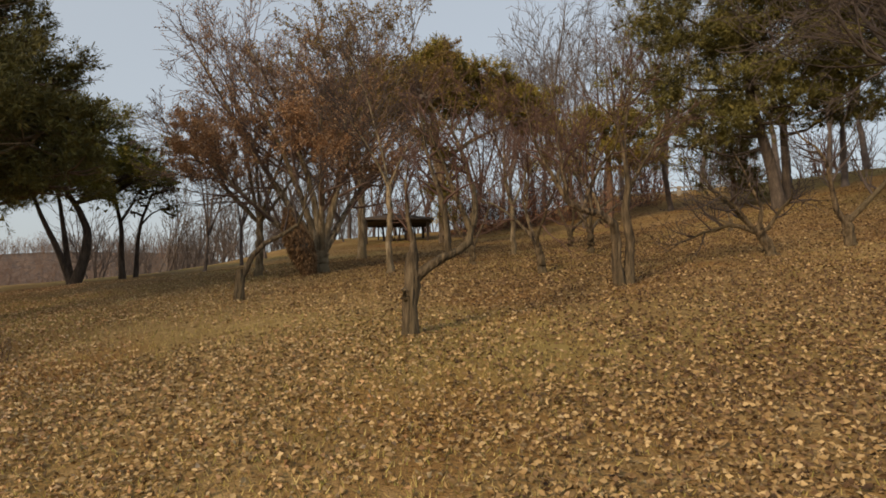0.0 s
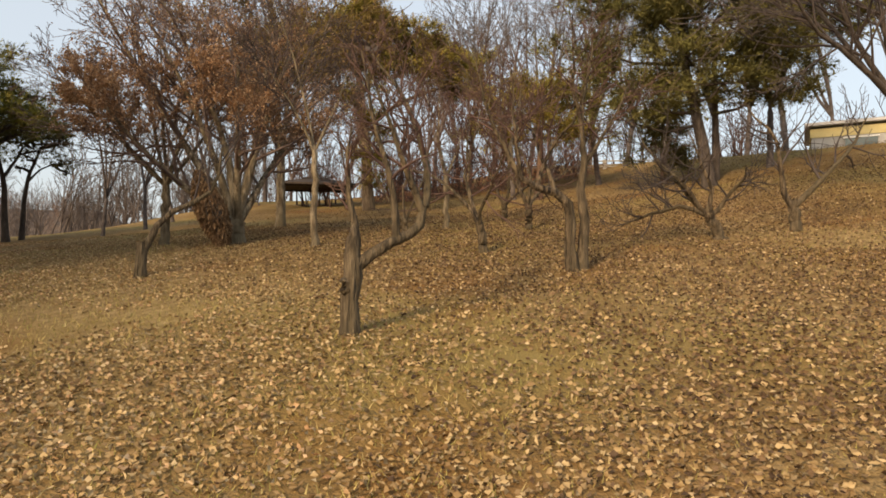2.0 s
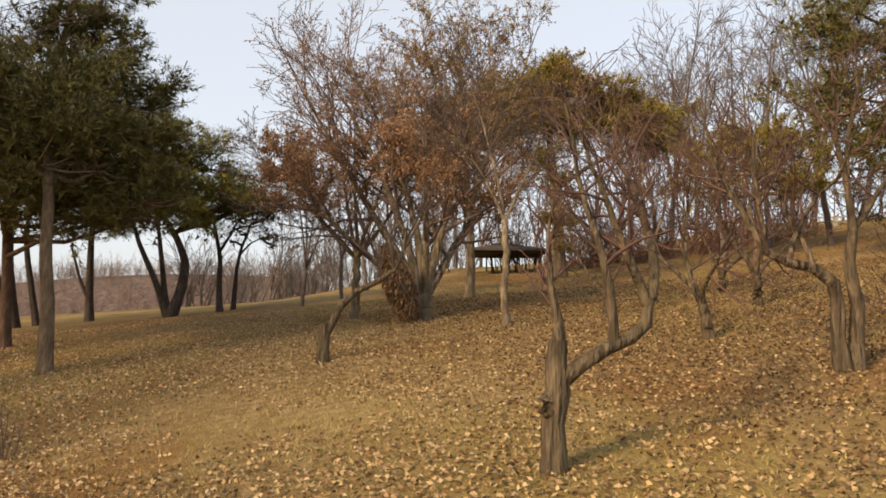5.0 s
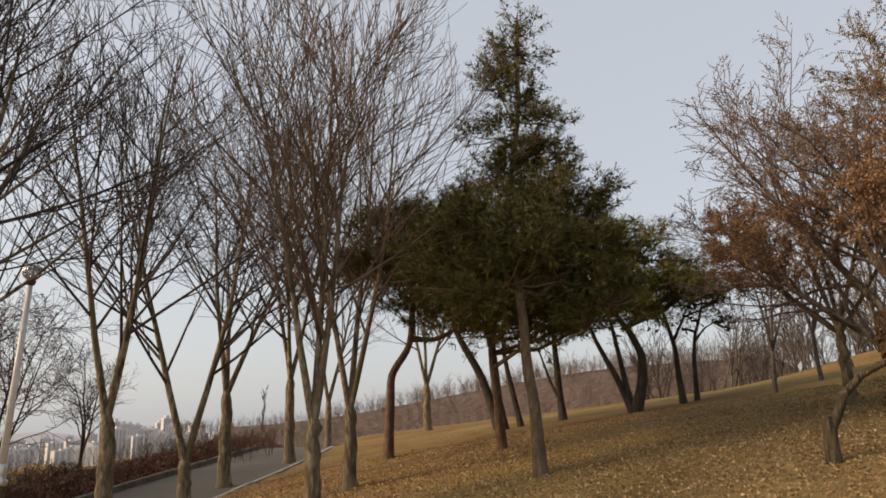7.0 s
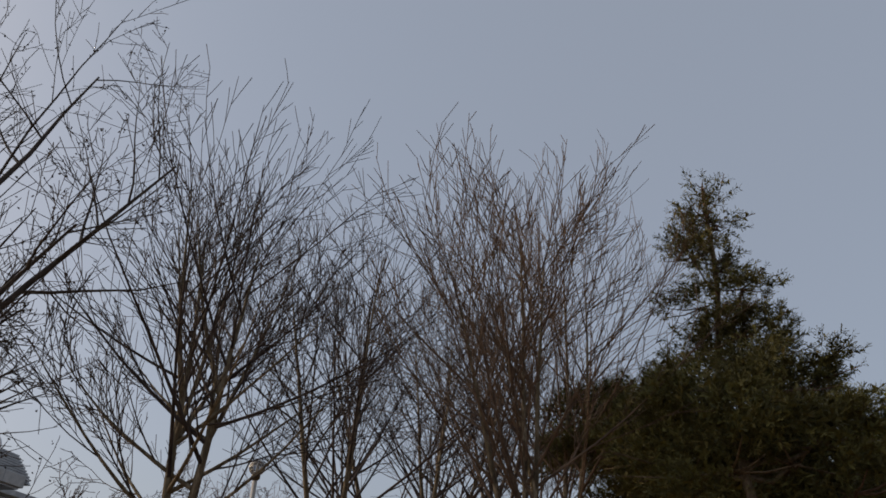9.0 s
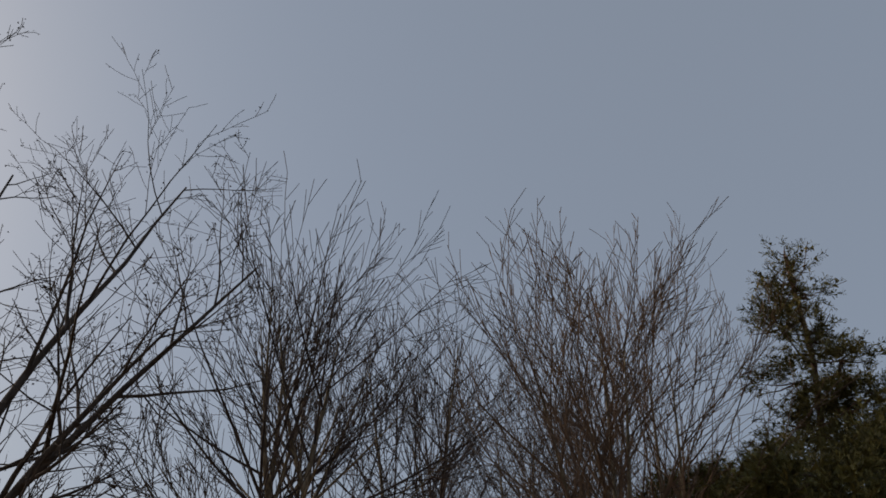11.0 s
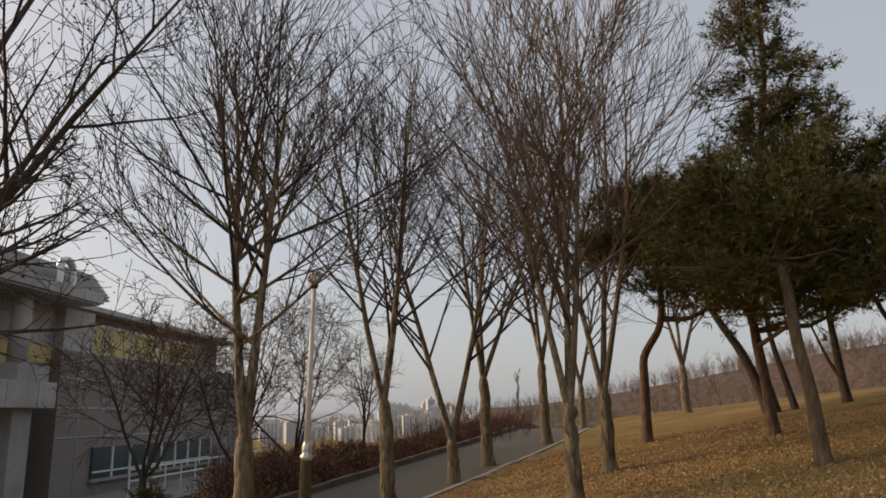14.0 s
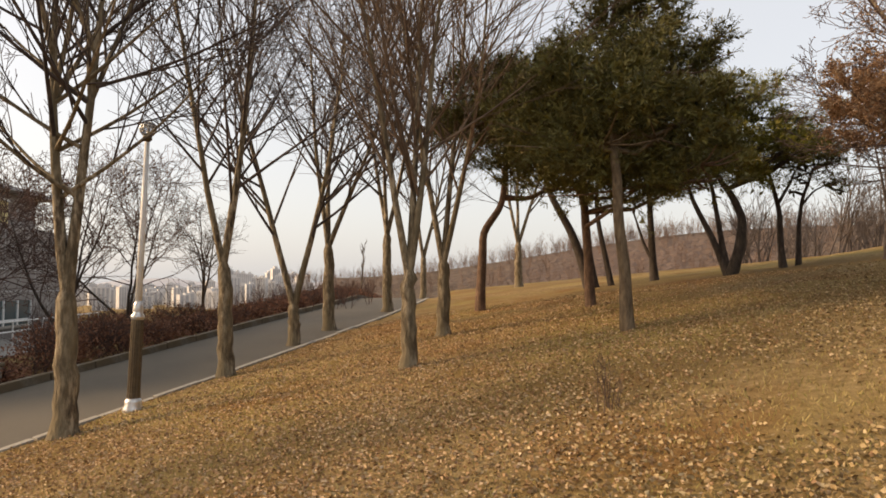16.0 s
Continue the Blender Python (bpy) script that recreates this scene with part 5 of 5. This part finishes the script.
    part("balcony", box(-4.5, 2.6, -2.35, -0.05, 2.75, 3.57, 0.02), M_CONCRETE, b, "grey balcony parapet")
    for k in range(5):
        part("parapet_joint", box(-3.9 + 1.4 * k, -3.87 + 1.4 * k, -0.05, -0.04, 2.78, 3.54), M_ROOFMETAL, b)
    for x0, x1 in ((-4.2, -0.4), (-0.1, 1.9), (2.2, 4.1)):
        part("window", box(x0, x1, -2.4, -2.32, -0.3, 2.5), M_GLASS, b, "dark ground-floor glazing")
    for z in (5.35, 5.85):
        part("cladding_joint", box(-4.4, 4.3, -1.56, -1.545, z, z + 0.03), M_ROOFMETAL, b)
        part("cladding_joint", box(4.36, 6.14, -1.2, -1.185, z, z + 0.03), M_ROOFMETAL, b)
    # stone joints as shallow raised courses
    for z in (1.75, 2.8, 3.85):
        part("string_course", box(4.37, 22, -1.2, -1.175, z, z + 0.05), M_CONCRETE, b)
    for k in range(11):
        part("cladding_joint", box(5.6 + 1.5 * k, 5.63 + 1.5 * k, -1.2, -1.18, -1.2, 4.82), M_CONCRETE, b)
    # ground-floor ribbon window
    for i in range(8):
        x = 6.6 + i * 1.3
        w = part("window", box(x, x + 1.22, -1.19, -1.10, 0.2, 1.35), M_GLASS, b)
        part("mullion", box(x + 1.22, x + 1.3, -1.2, -1.04, 0.2, 1.35), M_WHITE, w)
        part("transom", box(x, x + 1.22, -1.1, -1.06, 0.42, 0.48), M_WHITE, w)
    part("sill", box(6.5, 17.1, -1.2, -1.0, 0.08, 0.2, 0.01), M_KERB, b)
    # upper window with a light frame
    for i in range(5):
        x = 7.6 + i * 2.2
        # panes take the cream yellow wall colour instead of glass
        w = part("window", box(x, x + 2.0, -3.0, -2.92, 5.15, 6.35), M_YELLOW, b, "window with cream-coloured panes")
        part("frame", box(x - 0.1, x + 2.1, -3.0, -2.88, 6.35, 6.47), M_WHITE, w)
        part("frame", box(x - 0.1, x, -3.0, -2.88, 5.0, 6.35), M_WHITE, w)
        part("frame", box(x - 0.1, x + 2.1, -3.0, -2.88, 5.0, 5.15), M_WHITE, w)
    part("plinth", box(4.35, 22, -1.2, -1.02, -2.2, -0.5), M_KERB, b, "pale stone plinth")


building()


def forecourt():
    """Pale paving between the hedge and the building, laid on the ground."""
    us, vs = np.arange(-4, 20.1, 1.0), np.arange(-1.2, 3.6, 0.6)
    pts = []
    for u in us:
        for w in vs:
            p = Vector((-24.1, 3.4, 0)) + BU * float(u) + BN * float(w)
            pts.append((p.x, p.y, ground(p.x, p.y) + 0.06))
    n = len(vs)
    i = (np.arange(len(us) - 1)[:, None] * n + np.arange(n - 1)[None, :]).ravel()
    tagged(new("pavement", raw_mesh("pavement", pts, np.stack([i, i + 1, i + n + 1, i + n], axis=1), M_PAVING, True)), "pale paved forecourt before the building", "pavement", kind="structure")


forecourt()


def railing():
    r = thing("railing", (0, 0, 0), "white two-bar railing behind the hedge", "railing")
    fine = [Vector((-24.1, 3.4, 0)) + BU * (5.2 + 1.3 * k) + BN * 1.2 for k in range(12)]
    for q in fine:
        q.z = ground(q.x, q.y) + 0.1
    for q in fine:
        part("post", tube_mesh("post", [([([q - Vector((0, 0, 0.2)), q + Vector((0, 0, 0.98))], [0.035, 0.035])], 8)], M_WHITE), r)
    for z in (0.55, 0.95):
        part("rail", tube_mesh("rail", [([([q + Vector((0, 0, z)) for q in fine], [0.032] * len(fine))], 8)], M_WHITE), r)


railing()


# ---------- hedges and shrubs across the road ----------
def hedge_shrub(x, y, rx, ry, h, seed, label, dense=2300):
    s = thing("hedge_shrub", on(x, y, 0.02), label, "hedge", "russet hedge along the road" if x < 0 else "shrubs on the hilltop")
    rng = np.random.default_rng(seed)
    d = rng.normal(size=(dense, 3))
    d /= np.linalg.norm(d, axis=1, keepdims=True)
    d[:, 2] = np.abs(d[:, 2])
    rr = rng.uniform(0.25, 1.03, (dense, 1)) ** 0.5
    k = 1 + 0.12 * np.sin(d[:, :1] * 7 + seed) * np.cos(d[:, 1:2] * 6)
    sq = 1 / np.maximum(np.abs(d[:, :2]).max(axis=1, keepdims=True), 0.75) * 0.85
    c = d * rr * k * np.array([rx, ry, h]) * np.concatenate([sq, sq, np.ones_like(sq)], axis=1) + np.array([0, 0, 0.04])
    w = d + rng.normal(0, 0.6, (dense, 3))
    v, f = blades(c, w, rng.uniform(0.05, 0.10, dense), rng.uniform(0.03, 0.05, dense))
    part("foliage", raw_mesh("foliage", v, f, M_HEDGE), s)
    rnd = random.Random(seed)
    lines = []
    for _ in range(90):
        a, e = rnd.uniform(0, 6.28), rnd.uniform(0.2, 1.0)
        st = Vector((rnd.uniform(-0.6, 0.6) * rx, rnd.uniform(-0.6, 0.6) * ry, 0))
        en = Vector((math.cos(a) * rx * e, math.sin(a) * ry * e, h * (1.08 - 0.35 * e * e)))
        lines.append(([st, st.lerp(en, 0.5) + Vector((0, 0, 0.08)), en], [0.010, 0.007, 0.004]))
    part("twig_mass", tube_mesh("twig_mass", [(lines, 3)], M_TWIGRED), s)


HL = "clipped russet-brown winter hedge along the kerb"
for i, y in enumerate(np.arange(-4.2, 5.4, 1.2)):
    hedge_shrub(road_x(y) - ROAD_W - 1.05, y, 0.8, 0.9, 0.52, 200 + i, HL, 2600)
for i, y in enumerate(np.arange(6.9, 30, 1.35)):
    big = 0.95 if i in (0, 1) else 0.52
    hedge_shrub(road_x(y) - ROAD_W - 1.15, y, 0.95, 0.95, big, 230 + i, "rounded russet-brown winter shrub along the kerb", 1500)
for i, (x, y, h) in enumerate(((-18.6, 8.4, 1.0), (-19.4, 10.2, 0.9), (-20.0, 12.6, 0.8), (-17.6, 2.6, 0.7), (-18.6, 0.8, 0.8))):
    hedge_shrub(x, y, 1.1, 1.1, h, 260 + i, "dull russet shrub behind the hedge", 1400)

for i, (x, y, h) in enumerate(((8.2, 24.5, 1.3), (10.2, 23.8, 1.5), (12.2, 22.6, 1.6), (9.3, 26.0, 1.7), (14.0, 21.4, 1.5), (11.3, 25.0, 1.8))):
    hedge_shrub(x, y, 1.4, 1.3, h, 280 + i, "dense dark-brown shrub on the hilltop", 1300)
leafless_tree("small_tree", (-19.3, 6.1), "small dark leafless tree with wide spreading limbs before the building", BUSHY, 91, 1.1, 0.11,
              [(150, 40, 4.0), (330, 42, 4.2), (60, 25, 4.0), (230, 35, 3.6), (100, 50, 3.6)], bark=M_DARKBARK, twig=M_TWIGRED)
leafless_tree("small_tree", (-23.5, 15.6), "small dark leafless tree beside the white railing", WILD, 92, 1.5, 0.12, [(150, 28, 3.4), (330, 32, 3.4), (60, 14, 3.8)], bark=M_DARKBARK, twig=M_DARKBARK)
leafless_tree("small_tree", (-20.8, 9.4), "bushy leafless tree with reddish twigs before the building", BUSHY, 93, 0.9, 0.11, [(150, 30, 4.9), (330, 34, 4.9), (60, 14, 5.2), (240, 32, 4.6)], bark=M_DARKBARK, twig=M_TWIGRED)
leafless_tree("small_tree", (-21.5, 11.6), "bushy leafless tree with reddish twigs before the building", BUSHY, 94, 1.0, 0.11, [(150, 28, 5.0), (330, 32, 4.9), (60, 14, 5.4), (240, 32, 4.6)], bark=M_DARKBARK, twig=M_TWIGRED)
pine((-18.3, 6.0), "small dark conifer bush before the building", [([(0, 0, 0), (0, 0, 0.8)], 0.05)],
     [(0, 0, 0.22, 0.3, 0.3, 0.16), (0, 0, 0.42, 0.22, 0.22, 0.16), (0.02, 0, 0.62, 0.12, 0.12, 0.14)], 95, bark=M_DARKBARK, group="shrubs before the building", length=0.1, density=1500)



def stone_post():
    """A squat block with a weathered cap at the gap in the hedge."""
    st = thing("stone_post", on(-15.1, 5.55, 0.02), "squat weathered stone post at the gap in the hedge", "post")
    part("shaft", box(-0.13, 0.13, -0.13, 0.13, -0.1, 0.42, 0.02), M_KERB, st)
    part("cap", box(-0.17, 0.17, -0.17, 0.17, 0.42, 0.5, 0.025), M_OLDKERB, st, "weathered cap")


stone_post()
leafless_tree("poplar_tree", (-31.5, 32.5), "slim leafless poplar far beyond the road", POPLAR, 97, 0.8, 0.09, [(0, 1, 3.4)], twig=M_TWIGHAZE)

# ---------- the distant city ----------
def apartment(w, d, h, label):
    a = thing("apartment_building", (0, 0, -200), label, "building", "distant apartment blocks")
    part("wall", box(-w / 2, w / 2, -d / 2, d / 2, 0, h), M_CITY, a)
    part("roof", box(-w * 0.2, w * 0.2, -d * 0.3, d * 0.3, h, h + 4), M_CITY, a)
    for k in range(4):
        x = -w / 2 + w * (k + 0.5) / 4
        part("window_bay", box(x - w * 0.07, x + w * 0.07, -d / 2 - 0.4, -d / 2 + 0.2, 2, h - 2), M_CITYWIN, a)
    return a


protos = [apartment(26, 12, 46, "far pale slab apartment block"), apartment(17, 14, 60, "far pale apartment tower"), apartment(40, 12, 36, "far long pale apartment block")]
rnd = random.Random(12)
city_spots = []
for i in range(110):
    az = 48.5 + 18.0 * (i + rnd.random() * 0.8) / 110
    city_spots.append((az, rnd.uniform(1000, 1700)))
for i, (az, d) in enumerate(city_spots):
    x, y = polar(az, d)
    low = 0.55 if az > 55 else 0.85
    s = low * rnd.uniform(0.85, 1.25)
    m = Matrix.LocRotScale((x, y, -30), Euler((0, 0, radians(az + rnd.uniform(-35, 35)))), (0.8, 0.8, s))
    if i < 3:
        protos[i].matrix_basis = m
    else:
        copy_thing(protos[i % 3], Matrix.Identity(4)).matrix_basis = m


def mountains():
    v, azs = [], np.arange(25, 100, 0.8)
    for az in azs:
        h = 14 + 16 * noise.noise(Vector((az * 0.16, 3, 0))) + 10 * noise.noise(Vector((az * 0.5, 9, 0))) + 16 * sstep(54, 60, az) * sstep(66, 61, az)
        for d, k in ((2300, 0), (2600, 0.7), (2900, 1.0), (3300, 0)):
            x, y = polar(az, d)
            v.append((x, y, -60 + (60 + max(2, h)) * k))
    i = (np.arange(len(azs) - 1)[:, None] * 4 + np.arange(3)[None, :]).ravel()
    f = np.stack([i, i + 4, i + 5, i + 1], axis=1)
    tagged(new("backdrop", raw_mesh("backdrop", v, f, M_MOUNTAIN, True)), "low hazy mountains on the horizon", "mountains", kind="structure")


mountains()

# ---------- fallen leaves and grass ----------
def scatter(n, rmin, rmax, az0, az1, seed, keep):
    rng = np.random.default_rng(seed)
    r = rmin + (rmax - rmin) * rng.uniform(0, 1, n) ** 1.1
    a = np.radians(rng.uniform(az0, az1, n))
    x, y = -np.sin(a) * r - 0.3, np.cos(a) * r - 2.0
    out = [(px, py, ground(px, py)) for px, py in zip(x.tolist(), y.tolist()) if px > road_x(py) + 0.15 and keep(px, py)]
    return np.array(out), rng


def ground_noise(x, y):
    return 0.035 * noise.noise(Vector((x * 0.9, y * 0.9, 0))) + 0.012 * noise.noise(Vector((x * 3, y * 3, 5)))


def litter():
    rk = random.Random(21)

    def keep(x, y):
        a = 0.74 + 1.0 * noise.noise(Vector((x * 0.35, y * 0.35, 2.2))) + 0.5 * noise.noise(Vector((x * 1.3, y * 1.3, 7))) + 0.35 * sstep(0, 3, x) - 0.14 * sstep(-3.5, -1.0, x) * sstep(2.0, 0.3, x) * sstep(2.5, 5.0, y) + 0.55 * sstep(-1.2, -3.5, x) * sstep(14, 9, y) - 0.55 * sstep(3.5, 5.5, x) * sstep(7.6, 6.6, y) * sstep(3.6, 4.8, y)
        return rk.random() < a

    c, rng = scatter(500000, 0.2, 20.0, -120, 125, 22, keep)
    n = len(c)
    c[:, 2] += np.array([ground_noise(a, b) for a, b in c[:, :2].tolist()]) + rng.uniform(0.006, 0.03, n)
    w = rng.normal(0, 1, (n, 3))
    w[:, 2] *= 0.28
    ln, wd = rng.uniform(0.021, 0.049, n), rng.uniform(0.015, 0.035, n)
    red = rng.uniform(0, 1, n) < 0.12 + 0.7 * np.clip((-c[:, 0] - 0.8) / 4, 0, 1) + 0.6 * np.clip((c[:, 0] - 1.0) / 2, 0, 1) * np.clip((c[:, 1] + 1.5) / 4, 0.75, 1)
    far = red & (c[:, 0] > 0.6)
    for sel, mat, label in ((~red, M_LITTER, "thick litter of curled tan oak leaves on the slope"), (red & ~far, M_RUSSET, "scattered russet-brown fallen leaves on the slope"), (far, M_DARKLITTER, "dark brown decaying leaf litter among the fruit trees")):
        v, f = blades(c[sel], w[sel], ln[sel], wd[sel], 0.3)
        tagged(new("fallen_leaves", raw_mesh("fallen_leaves", v, f, mat)), label, "leaves", kind="stuff")


def grass():
    rk = random.Random(23)

    def keep(x, y):
        return rk.random() < (0.62 - 0.9 * noise.noise(Vector((x * 0.35, y * 0.35, 2.2))) + 0.25 * (x < 0)) * (1 - 0.7 * sstep(0.5, 2.5, x) * (1 - sstep(3.5, 5.5, x) * sstep(7.6, 6.6, y) * sstep(3.6, 4.8, y)))

    c, rng = scatter(230000, 0.2, 16.0, -120, 125, 24, keep)
    n = len(c)
    c[:, 2] += np.array([ground_noise(a, b) for a, b in c[:, :2].tolist()])
    h = rng.uniform(0.015, 0.05, n)
    lean = rng.normal(0, 0.6, (n, 2))
    tip = c + np.stack([lean[:, 0] * h, lean[:, 1] * h, h], axis=1)
    th = rng.uniform(0, 6.28, n)
    side = np.stack([np.cos(th), np.sin(th), np.zeros(n)], axis=1) * rng.uniform(0.002, 0.005, (n, 1))
    v = np.stack([c - side, c + side, tip], axis=1).reshape(-1, 3)
    f = np.arange(n * 3).reshape(-1, 3)
    tagged(new("grass", raw_mesh("grass", v, f, M_GRASS)), "short dry winter grass with some green blades", "grass", kind="stuff")


def hilltop_litter():
    rk = random.Random(26)
    c, rng = scatter(60000, 9.0, 27.0, -72, -2, 25, lambda x, y: rk.random() < 0.35 + 0.6 * sstep(3, 7, x) * sstep(7, 10, y) + 0.5 * noise.noise(Vector((x * 0.3, y * 0.3, 4))))
    n = len(c)
    c[:, 2] += np.array([ground_noise(a, b) for a, b in c[:, :2].tolist()]) + rng.uniform(0.006, 0.03, n)
    w = rng.normal(0, 1, (n, 3))
    w[:, 2] *= 0.28
    v, f = blades(c, w, rng.uniform(0.026, 0.045, n), rng.uniform(0.018, 0.034, n), 0.3)
    tagged(new("fallen_leaves", raw_mesh("fallen_leaves", v, f, M_DARKLITTER)), "dark russet leaf litter under the hilltop trees", "leaves", kind="stuff")


litter()
hilltop_litter()
grass()


# ---------- kerbs ----------
def kerbs():
    hill_side = thing("kerb", (0, 0, 0), "low worn stone edging between road and lawn", "kerb", kind="structure")
    hedge_side = thing("kerb", (0, 0, 0), "raised stone kerb in front of the hedge", "kerb", kind="structure")
    low = bpy.data.meshes.new("kerb_stone")
    bm = box(-0.06, 0.06, -0.49, 0.49, -0.12, 0.035, 0.012)
    bm.to_mesh(low)
    bm.free()
    low.materials.append(M_KERB)
    high = bpy.data.meshes.new("kerb_stone")
    bm = box(-0.08, 0.08, -0.49, 0.49, -0.15, 0.14, 0.015)
    bm.to_mesh(high)
    bm.free()
    high.materials.append(M_OLDKERB)
    rk = random.Random(31)
    y = -6.0
    while y < 31:
        dx = (road_x(y + 0.5) - road_x(y - 0.5))
        dz = (hill(road_x(y + 0.5), min(22, y + 0.5)) - hill(road_x(y - 0.5), min(22, y - 0.5)))
        run = math.hypot(1, dx)
        for parent, me, off in ((hill_side, low, 0.05), (hedge_side, high, -ROAD_W - 0.06)):
            o = new("kerb_stone", me)
            o.parent = parent
            o.location = (road_x(y) + off, y, hill(road_x(y), min(22, y)) + rk.gauss(0, 0.004))
            o.rotation_euler = (math.atan2(dz, run), 0, math.atan2(-dx, 1) + rk.gauss(0, 0.006))
        y += 1 / run


kerbs()
